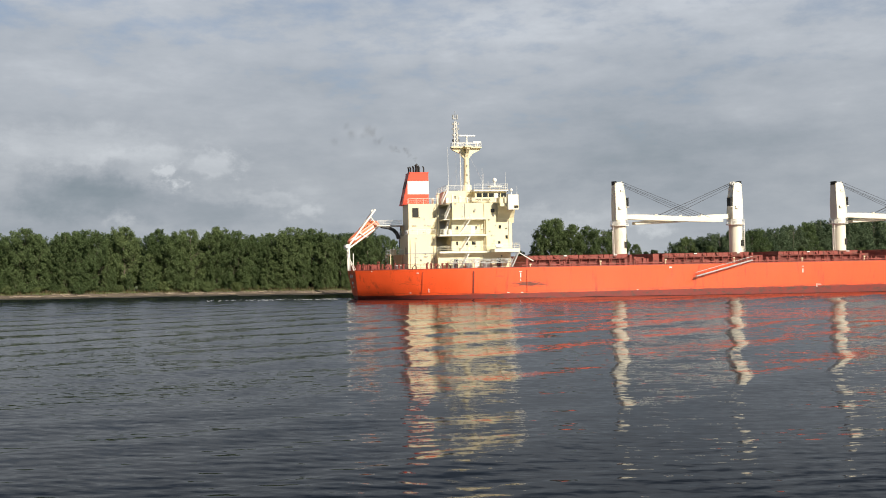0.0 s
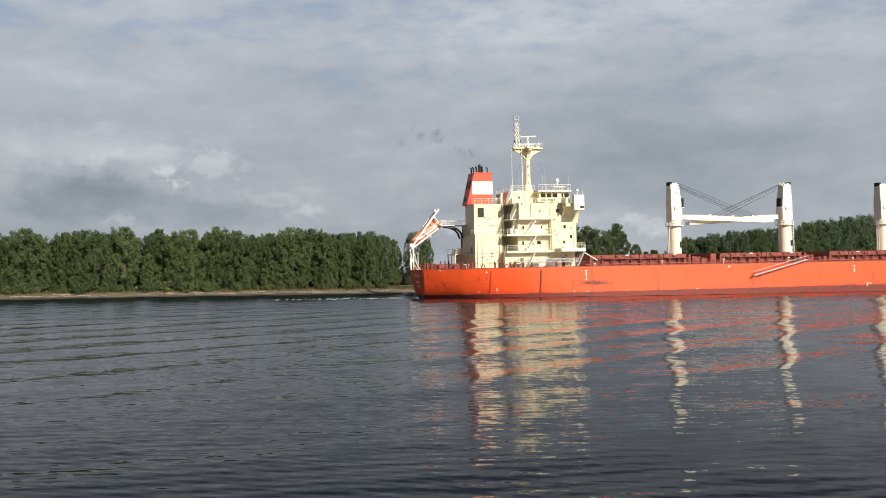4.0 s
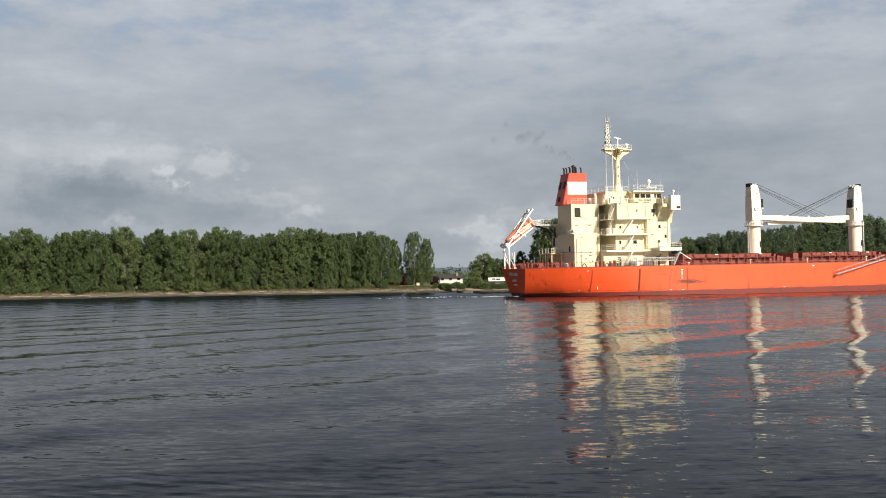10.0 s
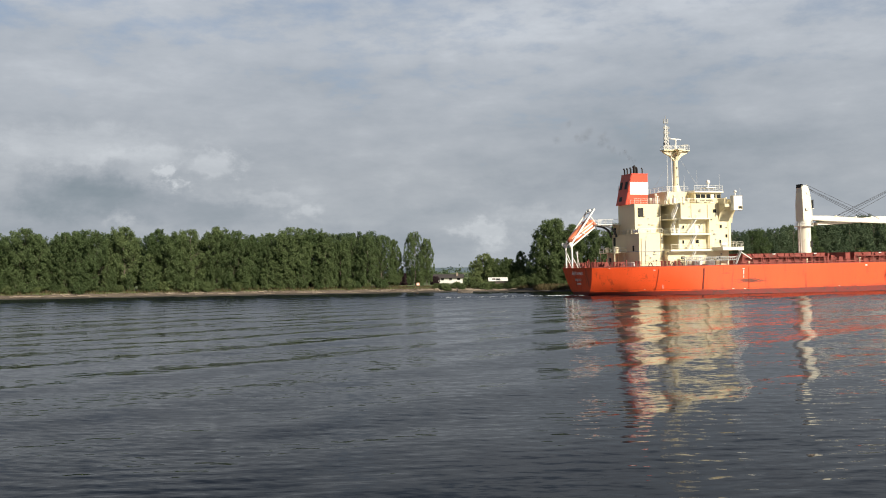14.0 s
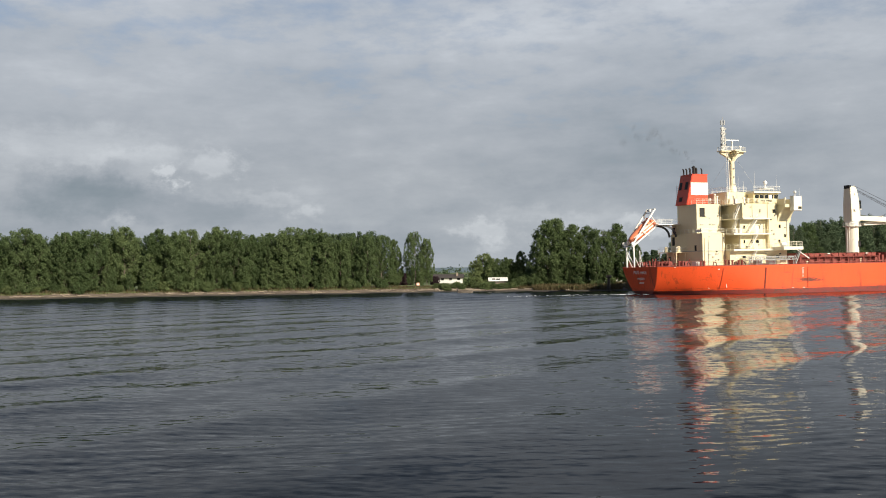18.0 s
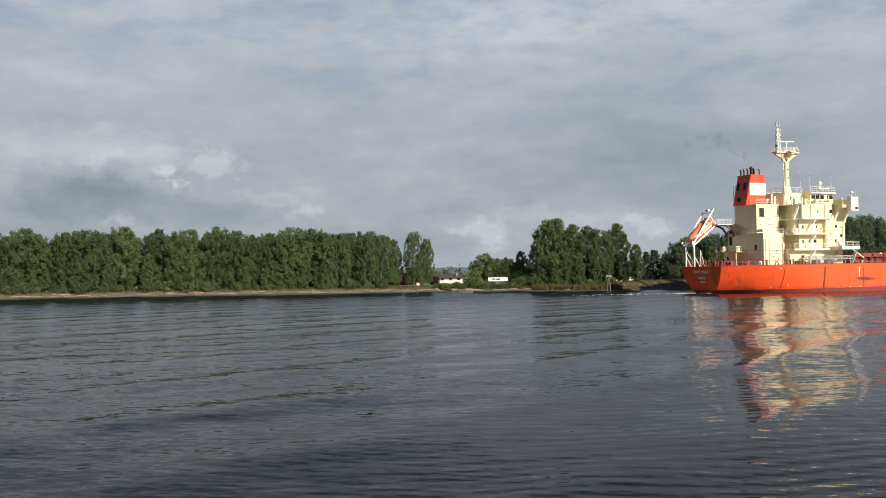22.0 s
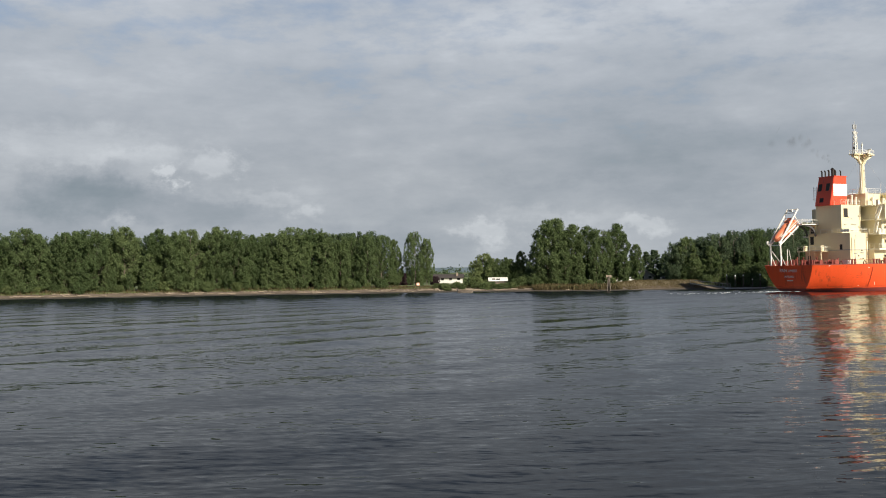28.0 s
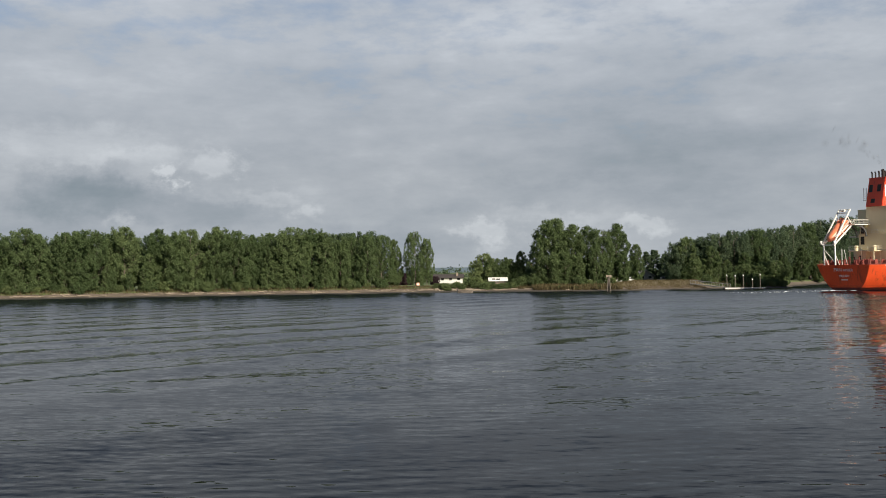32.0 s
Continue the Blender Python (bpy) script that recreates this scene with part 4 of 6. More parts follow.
    part("bridge_door", slab(29.6, 30.4, 7.2, 7.27, 19.5, 21.6, 0.02), WHITE, wheel)
    for s, z, w in ((20.9, 11.1, 0.42), (22.9, 11.1, 0.42), (24.4, 11.15, 0.85), (21.0, 14.3, 0.45), (24.9, 14.3, 0.45)):
        window(mid, s, 9.3, z, w, 0.72)
    for s, z in ((29.6, 11.1), (29.8, 14.4), (31.2, 12.3)):
        window(fore, s, 10.25, z, 0.5, 0.72)
    part("door", slab(23.9, 24.8, 9.3, 9.37, 12.7, 14.6, 0.02), WHITE, mid)
    window(bridge_deck, 28.3, 10.3, 17.75, 0.8, 0.75)
    window(after, 21.6, 5.2, 20.9, 0.4, 0.5)
    part("downpipe", rod(bmesh.new(), (26.5, 10.4, 9.2), (26.5, 10.4, 19.3), 0.07), CREAM, fore)
    # walkways along the house
    for side in (1, -1):
        for s0, s1, b0, b1, z0, z1 in ((16.9, 27.6, 7.9, 10.9, 9.1, 9.5), (27.6, 32.9, 9.6, 14.0, 9.15, 9.85), (17.0, 26.9, 7.9, 10.85, 12.6, 12.95), (19.6, 26.9, 9.0, 10.85, 15.95, 16.2)):
            part("walkway", slab(s0, s1, side * b0, side * b1, z0, z1, 0.03), PALE, ship, "pale walkway deck with railing")
        R([(17.0, side * 8.2, 9.5), (17.0, side * 10.8, 9.5), (27.5, side * 10.8, 9.5)])
        R([(27.7, side * 11.2, 9.85), (27.7, side * 13.9, 9.85), (32.8, side * 13.9, 9.85), (32.8, side * 10.4, 9.85)])
        R([(17.1, side * 8.2, 12.95), (17.1, side * 10.7, 12.95), (26.8, side * 10.7, 12.95)])
        part("life_raft", rod(bmesh.new(), (28.2, side * 12.4, 10.4), (29.6, side * 12.4, 10.4), 0.36, None, 14), WHITE, ship, "white life raft canister")
        part("raft_cradle", slab(28.4, 29.4, side * 12.1, side * 12.7, 9.85, 10.15), GREY, ship)
    for s in (18.2, 19.3):
        bm = rod(bmesh.new(), (s, 10.0, 12.95), (s, 10.0, 13.75), 0.38)
        ball(bm, (s, 10.0, 13.75), 0.38, 0.6)
        part("deck_drum", bm, WHITE, ship)
    # landings and stairs between casing and house
    for z, b in ((12.95, 9.0), (16.15, 9.4), (19.4, 8.2)):
        part("landing", slab(16.85 if z < 13 else 18.15, 19.9, -8.0, b, z - 0.15, z, 0.02), PALE, ship)
        R([(18.3, 5.4, z), (18.3, b - 0.1, z), (19.8, b - 0.1, z)])
    stairs(ship, (18.6, 9.0, 16.2), (19.9, 9.4, 19.4), WHITE)
    stairs(ship, (18.4, 6.6, 19.5), (19.9, 5.6, 22.3), WHITE)
    stairs(ship, (18.5, 8.6, 13.0), (19.6, 8.6, 16.1), WHITE)
    stairs(ship, (21.4, 10.3, 9.5), (23.6, 10.3, 12.8), WHITE)
    stairs(ship, (21.2, 10.3, 12.95), (23.6, 10.3, 16.1), WHITE)
    stairs(ship, (21.4, 10.4, 6.0), (23.2, 10.4, 9.3), WHITE)
    stairs(ship, (31.4, 13.0, 6.0), (33.2, 13.0, 9.6), GREY, 0.45)
    for s, b, z, h in ((18.0, 4.0, 19.6, 1.6), (18.6, 2.4, 19.4, 2.4), (17.4, 2.2, 19.6, 1.2), (20.6, 6.6, 19.45, 1.7), (21.8, 8.4, 19.45, 1.2), (23.6, 7.6, 19.45, 1.0)):
        bm = rod(bmesh.new(), (s, b, z), (s, b, z + h), 0.22)
        rod(bm, (s, b, z + h), (s, b, z + h + 0.25), 0.36, 0.3)
        part("ventilator", bm, PALE, ship)
    # bridge wings
    for side in (1, -1):
        wing = part("bridge_wing", slab(30.7, 32.9, side * 12.75, side * 13.85, 17.75, 20.85, 0.06), WHITE, ship, "white bridge wing box over the ship's side")
        part("wing_deck", slab(29.2, 32.9, side * 7.2, side * 12.75, 18.95, 19.15, 0.03), CREAM, ship)
        part("wing_fascia", slab(29.2, 29.34, side * 10.25, side * 12.75, 18.95, 20.35, 0.03), CREAM, ship)
        part("wing_bulwark", slab(32.76, 32.9, side * 7.2, side * 12.75, 19.15, 20.4, 0.03), CREAM, ship)
        bm = bmesh.new()
        prof = [(10.2, 19.0), (12.8, 19.0), (12.8, 18.5), (12.2, 18.3), (11.5, 17.8), (10.9, 17.1), (10.45, 16.2), (10.2, 15.2)]
        a = [bm.verts.new(V(29.25, side * b, z)) for b, z in prof]
        c = [bm.verts.new(V(32.8, side * b, z)) for b, z in prof]
        bm.faces.new(a)
        bm.faces.new(c)
        for k in range(len(prof)):
            j = (k + 1) % len(prof)
            bm.faces.new((a[k], a[j], c[j], c[k]))
        part("wing_bracket", bm, CREAM, ship)
        railing(ship, [(29.3, side * 7.9, 19.3), (29.3, side * 10.2, 19.3)], WHITE)
        if side == 1:
            window(wing, 32.35, 13.85, 18.3, 0.85, 0.5, "scuttle", 1, BLACK)
        bm = rod(bmesh.new(), (31.5, side * 13.4, 20.85), (31.5, side * 13.4, 21.5), 0.09)
        ball(bm, (31.5, side * 13.4, 21.75), 0.33)
        part("searchlight", bm, WHITE, ship)
        part("wing_repeater", rod(bmesh.new(), (30.4, side * 11.6, 19.1), (30.4, side * 11.6, 20.7), 0.18), PALE, ship)
    # railings and gear on the bridge roof
    R([(25.2, 7.6, 22.35), (32.4, 7.6, 22.35), (32.4, -7.6, 22.35), (25.2, -7.6, 22.35)], WHITE, 1.15)
    R([(25.2, 5.1, 22.3), (19.8, 5.1, 22.3), (19.8, -5.1, 22.3)], WHITE, 1.15)
    R([(19.9, 10.1, 19.45), (29.0, 10.1, 19.45)], WHITE, 1.0)
    part("radome_table", slab(28.9, 31.5, 4.2, 6.6, 23.1, 23.25, 0.03), WHITE, ship)
    for s in (29.2, 31.2):
        part("table_leg", rod(bmesh.new(), (s, 5.4, 22.35), (s, 5.4, 23.1), 0.1), WHITE, ship)
    bm = rod(bmesh.new(), (30.2, 5.4, 23.2), (30.2, 5.4, 24.1), 0.16)
    ball(bm, (30.2, 5.4, 24.5), 0.46, 1.15)
    part("radome", bm, WHITE, ship, "white satellite dome")
    for s, b, z1, r in ((20.3, 4.75, 31.6, 0.06), (27.6, 5.0, 27.2, 0.03), (30.2, -4.0, 27.0, 0.03), (32.2, 6.8, 26.0, 0.03), (32.7, 13.4, 22.6, 0.03), (32.0, -6.8, 25.6, 0.03), (22.9, 7.0, 24.6, 0.05)):
        part("whip_aerial", rod(bmesh.new(), (s, b, 22.0 if b < 10 else 20.8), (s, b, z1), r, r * 0.4, 6), WHITE, ship)
    # boarding gangway stowed along the side
    bm = bmesh.new()
    for z in (7.05, 7.75):
        for b in (12.6, 13.3):
            beam(bm, (18.6, b, z), (31.4, b, z), 0.12)
    for k in range(14):
        s = 18.6 + k * 12.8 / 13
        for b in (12.6, 13.3):
            beam(bm, (s, b, 7.05), (s, b, 7.75), 0.09)
            if k < 13:
                beam(bm, (s, b, 7.05 if k % 2 else 7.75), (s + 12.8 / 13, b, 7.75 if k % 2 else 7.05), 0.07)
        beam(bm, (s, 12.6, 7.05), (s, 13.3, 7.05), 0.1)
    part("stowed_gangway", bm, GREY, ship, "grey lattice gangway stowed along the side")
    for s in (19.2, 22.4, 26.0, 29.4, 31.0):
        part("gangway_post", rod(bmesh.new(), (s, 13.0, 5.9), (s, 13.0, 7.05), 0.09), GREY, ship)
    for s, w in ((20.5, 0.8), (25.0, 0.9), (29.6, 0.8)):
        part("deck_door", slab(s - w / 2, s + w / 2, 9.6, 9.67, 6.0, 8.0, 0.02), BLACK if w < 0.85 else WHITE, lower)
    for s, w, h in ((19.0, 1.0, 1.5), (22.8, 1.4, 1.2), (26.4, 1.6, 1.0), (28.0, 0.9, 1.4)):
        part("deck_locker", slab(s - w / 2, s + w / 2, 10.6, 11.6, 5.9, 5.9 + h, 0.04), CREAM if w < 1.2 else GREY, ship)
    rng = np.random.default_rng(12)
    for s0, s1, b, z0, z1, count in ((11.2, 16.6, 8.0, 6.4, 12.6, 9), (12.0, 17.8, 5.2, 13.4, 17.0, 6), (20.2, 26.6, 9.3, 9.8, 15.6, 9), (27.3, 32.0, 10.25, 10.2, 18.4, 9), (20.2, 28.8, 10.3, 16.4, 19.2, 6), (17.2, 31.8, 9.6, 6.6, 8.9, 8)):
        for _ in range(count):
            s, z, w, h = rng.uniform(s0, s1), rng.uniform(z0, z1), rng.uniform(0.12, 0.34), rng.uniform(0.1, 0.28)
            part("wall_fitting", slab(s, s + w, b, b + rng.uniform(0.1, 0.3), z, z + h, 0.02), (DARKGREY, GREY, WHITE, GREY)[int(rng.integers(4))], ship)
    for s, b, z0, z1 in ((12.4, 8.08, 6.0, 11.6), (19.7, 9.36, 9.5, 15.8), (23.2, 9.38, 9.5, 12.7), (31.7, 10.32, 10.0, 18.6), (22.4, 10.38, 16.2, 19.3), (25.9, 5.28, 13.0, 19.0), (17.7, 5.27, 13.1, 19.3)):
        part("wall_pipe", rod(bmesh.new(), (s, b, z0), (s, b, z1), 0.055, None, 8), GREY, ship)
    for k, (s, b) in enumerate(((19.0, 9.2), (26.2, 7.9), (28.6, 8.4), (20.6, 9.6), (31.8, 9.6))):
        z = 19.45 if k < 3 else 16.2 if k == 3 else 9.85
        bm = slab(s - 0.3, s + 0.3, b - 0.25, b + 0.25, z, z + 1.1, 0.05)
        part("deck_cabinet", bm, (WHITE, GREY, PALE)[k % 3], ship)
    lettering("PAN  AMBER", 0.56, DARKMARK, ship, rows3((1, 0, 0), (0, 0, 1), (0, -1, 0), V(26.3, 10.40, 20.0)), "name_board_lettering", "dark ship's name on the bridge")
    part("name_board", slab(23.9, 28.7, 10.22, 10.36, 19.66, 20.34, 0.02), CREAM, ship, "cream name board")


build_house()


def build_funnel():
    """The funnel: sloped after side, red with a white band, black uptakes."""
    f = new("funnel", None)
    f.parent = ship

    def block(z0, z1, grow=0.0):
        bm = bmesh.new()
        aft = lambda z: 10.75 + (z - 19.65) * 0.235
        ring = lambda z: [bm.verts.new(V(s, b, z)) for s, b in ((aft(z) - grow, -1.5 - grow), (aft(z) - grow, 2.95 + grow), (16.4 + grow, 2.95 + grow), (16.4 + grow, -1.5 - grow))]
        a, c = ring(z0), ring(z1)
        for k in range(4):
            j = (k + 1) % 4
            bm.faces.new((a[k], a[j], c[j], c[k]))
        bm.faces.new(c)
        bm.faces.new(a)
        bmesh.ops.bevel(bm, geom=[e for e in bm.edges if abs(e.verts[0].co.z - e.verts[1].co.z) > 0.5], offset=0.12, segments=2, affect="EDGES")
        return bm
    part("funnel_casing", block(19.6, 26.4), FUNNELRED, f, "orange-red funnel plating")
    part("white_band", slab(11.9, 16.43, 2.9, 2.985, 21.78, 24.55), WHITE, f, "white painted funnel band")
    part("funnel_rim", block(26.3, 26.45, 0.05), FUNNELRED, f)
    for b, z, w, h in ((-0.6, 23.9, 0.95, 1.7), (1.6, 23.9, 1.0, 1.7), (0.3, 20.9, 1.1, 1.0)):
        s = 10.75 + (z - 19.65) * 0.235
        bm = slab(-0.06, 0.05, -w / 2, w / 2, -h / 2, h / 2)
        for v in bm.verts:
            v.co = V(s + v.co.x + v.co.z * 0.235, b - v.co.y, z + v.co.z)
        part("louvre", bm, BLACK, f, "dark louvre on the after side")
    for s, b, z1, r in ((12.9, -1.0, 27.9, 0.17), (13.2, -0.3, 27.9, 0.17), (14.3, 0.9, 28.3, 0.38), (13.7, 0.3, 28.0, 0.2), (14.7, 1.3, 28.0, 0.2), (15.6, 2.0, 27.8, 0.14)):
        bm = rod(bmesh.new(), (s, b, 26.4), (s, b, z1 - 0.3), r, None, 12)
        rod(bm, (s, b, z1 - 0.3), (s - 0.25, b, z1), r, r * 0.95, 12)
        part("uptake", bm, BLACK, f, "sooty black exhaust pipe")
    # ladder and platform on the port side
    bm = bmesh.new()
    box(bm, 12.3, 14.0, -3.2, -1.5, 21.2, 21.32)
    for b in (-3.1, -2.3):
        beam(bm, (12.4, b, 21.3), (12.4, b, 24.2), 0.08)
    for k in range(6):
        beam(bm, (12.4, -3.1, 21.7 + k * 0.45), (12.4, -2.3, 21.7 + k * 0.45), 0.06)
    part("side_platform", bm, WHITE, f)


build_funnel()


def build_mast():
    m = new("mast", None)
    m.parent = ship
    bm = rod(bmesh.new(), (25.4, 0, 22.2), (25.4, 0, 31.6), 0.68, 0.52, 16)
    rod(bm, (25.4, 0, 22.2), (25.4, 0, 24.4), 1.25, 0.66, 16)
    part("mast_pole", bm, CREAM, m)
    bm = bmesh.new()
    # plate brackets, deep at the pole and thin at the ends
    for ds, db, reach in ((-1, 0, 3.2), (1, 0, 3.1), (0, 1, 2.2), (0, -1, 2.2)):
        prof = ((0.3, 29.5), (0.3, 31.98), (reach, 31.98), (reach, 31.6), (reach * 0.45, 30.75))
        rings = [[bm.verts.new(V(25.4 + ds * r + db * e, db * r + ds * e, z)) for r, z in prof] for e in (-0.32, 0.32)]
        bm.faces.new(rings[0])
        bm.faces.new(rings[1])
        for k in range(len(prof)):
            j = (k + 1) % len(prof)
            bm.faces.new((rings[0][k], rings[0][j], rings[1][j], rings[1][k]))
    box(bm, 22.0, 28.7, -0.9, 0.9, 31.95, 32.2)
    box(bm, 24.6, 26.2, -2.4, 2.4, 31.95, 32.2)
    part("crosstree", bm, CREAM, m)
    railing(m, [(22.2, 0.85, 32.2), (28.6, 0.85, 32.2), (28.6, -0.85, 32.2), (22.2, -0.85, 32.2)], WHITE, 0.9, 1.3)
    bm = bmesh.new()
    for ds, db in ((-0.34, -0.34), (0.34, -0.34), (0.34, 0.34), (-0.34, 0.34)):
        beam(bm, (23.2 + ds * 1.2, db * 1.2, 32.2), (23.1 + ds * 0.6, db * 0.6, 37.7), 0.16)
    for k in range(7):
        u, w = k / 7, (k + 1) / 7
        h = lambda e: 0.34 * (1 - 0.5 * e)
        for sgn in (-1, 1):
            beam(bm, (23.2 - h(u), sgn * h(u), 32.2 + 5.5 * u), (23.1 + h(w), sgn * h(w), 32.2 + 5.5 * w), 0.08)
            beam(bm, (23.2 + sgn * h(u), -h(u), 32.2 + 5.5 * u), (23.1 + sgn * h(w), h(w), 32.2 + 5.5 * w), 0.08)
    part("lattice_topmast", bm, WHITE, m, "white lattice topmast")
    bm = rod(bmesh.new(), (23.1, 0, 37.4), (23.1, 0, 40.0), 0.11, 0.06, 6)
    part("top_pole", bm, GREY, m)
    for ds in (-0.45, 0.45):
        bm = rod(bmesh.new(), (23.1 + ds, 0, 38.2), (23.1 + ds, 0, 39.2), 0.17)
        beam(bm, (23.1, 0, 38.4), (23.1 + ds, 0, 38.4), 0.12)
        part("signal_lamp", bm, GREY, m)
        for z in (33.4, 34.6, 35.9, 37.0):
            bm = rod(bmesh.new(), (23.15 + ds * 1.4, 0.1, z), (23.15 + ds * 1.4, 0.1, z + 0.45), 0.17)
            beam(bm, (23.15, 0.1, z), (23.15 + ds * 1.4, 0.1, z), 0.1)
            part("signal_lamp", bm, GREY if z > 34 else BLACK, m)
    for s, z0, z1 in ((25.6, 32.2, 34.3), (27.9, 32.2, 32.9)):
        part("radar_post", rod(bmesh.new(), (s, 0, z0), (s, 0, z1), 0.2, 0.15), WHITE, m)
    spin = []
    for s, z, w in ((25.6, 34.45, 3.7), (27.9, 33.1, 1.7)):
        bm = bmesh.new()
        beam(bm, (-w / 2, 0, 0.25), (w / 2, 0, 0.25), 0.16, 0.26)
        rod(bm, (0, 0, -0.2), (0, 0, 0.2), 0.22)
        ob = part("radar_scanner", bm, WHITE, m, "white turning radar bar")
        ob.location = V(s, 0, z)
        spin.append(ob)
    for p, q in (((25.3, 0.6, 31.0), (21.3, 4.6, 22.3)), ((25.6, 0.6, 31.0), (28.6, 5.0, 22.4)), ((23.0, 0, 32.0), (22.9, 1.6, 22.3)), ((25.3, -0.6, 31.0), (21.3, -4.6, 22.3))):
        part("stay", rod(bmesh.new(), p, q, 0.018, None, 5), GREY, m)
    part("halyard_pole", rod(bmesh.new(), (23.9, 1.0, 22.3), (23.9, 0.6, 31.8), 0.09, 0.07), WHITE, m)
    for z in (24.2, 26.0, 28.0):
        part("mast_lamp", rod(bmesh.new(), (25.4, 0.7, z), (25.4, 0.7, z + 0.35), 0.14), GREY, m)
    return spin


SCANNERS = build_mast()


def build_lifeboat():
    """The free-fall lifeboat in its launching frame over the stern."""
    d = new("lifeboat_davit", None)
    d.parent = ship
    for b in (-4.95, -1.95):
        part("ramp_beam", beam(bmesh.new(), (-0.4, b, 10.5), (6.2, b, 15.3), 0.2, 0.32), WHITE, d)
        part("upper_frame", beam(bmesh.new(), (-0.6, b, 10.6), (5.7, b, 19.0), 0.24, 0.34), WHITE, d)
        part("leg", beam(bmesh.new(), (0.0, b, 5.9), (-0.1, b, 10.8), 0.24, 0.3), WHITE, d)
        part("brace", beam(bmesh.new(), (1.4, b, 5.9), (-0.1, b, 8.6), 0.13), WHITE, d)
        part("brace", beam(bmesh.new(), (2.2, b, 14.0), (4.0, b, 13.0), 0.14), WHITE, d)
        part("brace", beam(bmesh.new(), (4.6, b, 17.4), (6.2, b, 15.4), 0.16), WHITE, d)
    part("brace", beam(bmesh.new(), (0.0, -4.95, 9.6), (0.0, -1.95, 6.4), 0.13), WHITE, d)
    for s, z in ((5.6, 18.9), (5.0, 18.1), (-0.5, 10.6), (6.1, 15.2)):
        part("cross_tie", beam(bmesh.new(), (s, -4.95, z), (s, -1.95, z), 0.2), WHITE, d)
    part("winch_drum", rod(bmesh.new(), (5.2, -4.0, 18.7), (5.2, -3.0, 18.7), 0.3), WHITE, d)
    for b in (-5.3, -1.6):
        part("sheave", rod(bmesh.new(), (-0.5, b - 0.15, 11.2), (-0.5, b + 0.15, 11.2), 0.42, None, 14), WHITE, d)
    # boat
    bm = bmesh.new()
    prev = None
    for k in range(15):
        u = k / 14
        x = -3.9 + 7.8 * u
        r = 1.26 * math.sin(math.pi * (0.07 + 0.80 * u)) ** 0.55 if u < 0.98 else 0.55
        ring = []
        for j in range(14):
            a = 2 * math.pi * j / 14
            top = 1.15 if (0.45 < u < 0.95 and math.sin(a) > 0.3) else 0.95
            ring.append(bm.verts.new((x, r * math.cos(a) * 0.95, r * math.sin(a) * top)))
        if prev:
            for j in range(14):
                i = (j + 1) % 14
                bm.faces.new((prev[j], prev[i], ring[i], ring[j]))
        else:
            bm.faces.new(ring)
        prev = ring
    bm.faces.new(prev)
    boat = part("lifeboat", bm, BOATORANGE, d, "orange enclosed free-fall lifeboat", True)
    boat.matrix_local = Matrix.Translation(V(3.15, -3.45, 13.95)) @ pose(0, 0, 0, 0, -34, 0)
    part("boat_rail", beam(bmesh.new(), (0.1, -2.05, 12.4), (5.4, -2.05, 16.2), 0.12), WHITE, d)
    for u, w in ((0.3, 0.32), (0.9, 0.32), (1.5, 0.32)):
        ob = part("boat_window", slab(u - w / 2, u + w / 2, 0.90, 0.98, 0.66, 0.94, 0.02), PANE, boat)
    part("conning_dome", box(bmesh.new(), 1.5, 2.9, -0.55, 0.55, 1.0, 1.5, 0.2), BOATORANGE, boat)
    part("boat_stripe", slab(-2.4, 2.6, 1.10, 1.20, -0.25, 0.05, 0.02), WHITE, boat)
    # access gallery
    g = part("gallery_deck", slab(5.9, 11.5, -4.2, -1.0, 15.3, 15.5, 0.02), WHITE, d)
    railing(d, [(11.2, -1.1, 15.5), (6.0, -1.1, 15.5), (6.0, -4.1, 15.5), (11.2, -4.1, 15.5)], WHITE)
    for b in (-3.9, -1.4):
        bm = bmesh.new()
        arch = [(7.0, 15.25), (8.6, 15.0), (9.7, 14.5), (10.4, 13.7), (10.75, 12.6)]
        for (s0, z0), (s1, z1) in zip(arch, arch[1:]):
            beam(bm, (s0, b, z0), (s1, b, z1), 0.22, 0.42)
        # a much darker grey than the white gallery deck above
        part("gallery_bracket", bm, DARKGREY, d, "dark arched bracket under the gallery")


build_lifeboat()


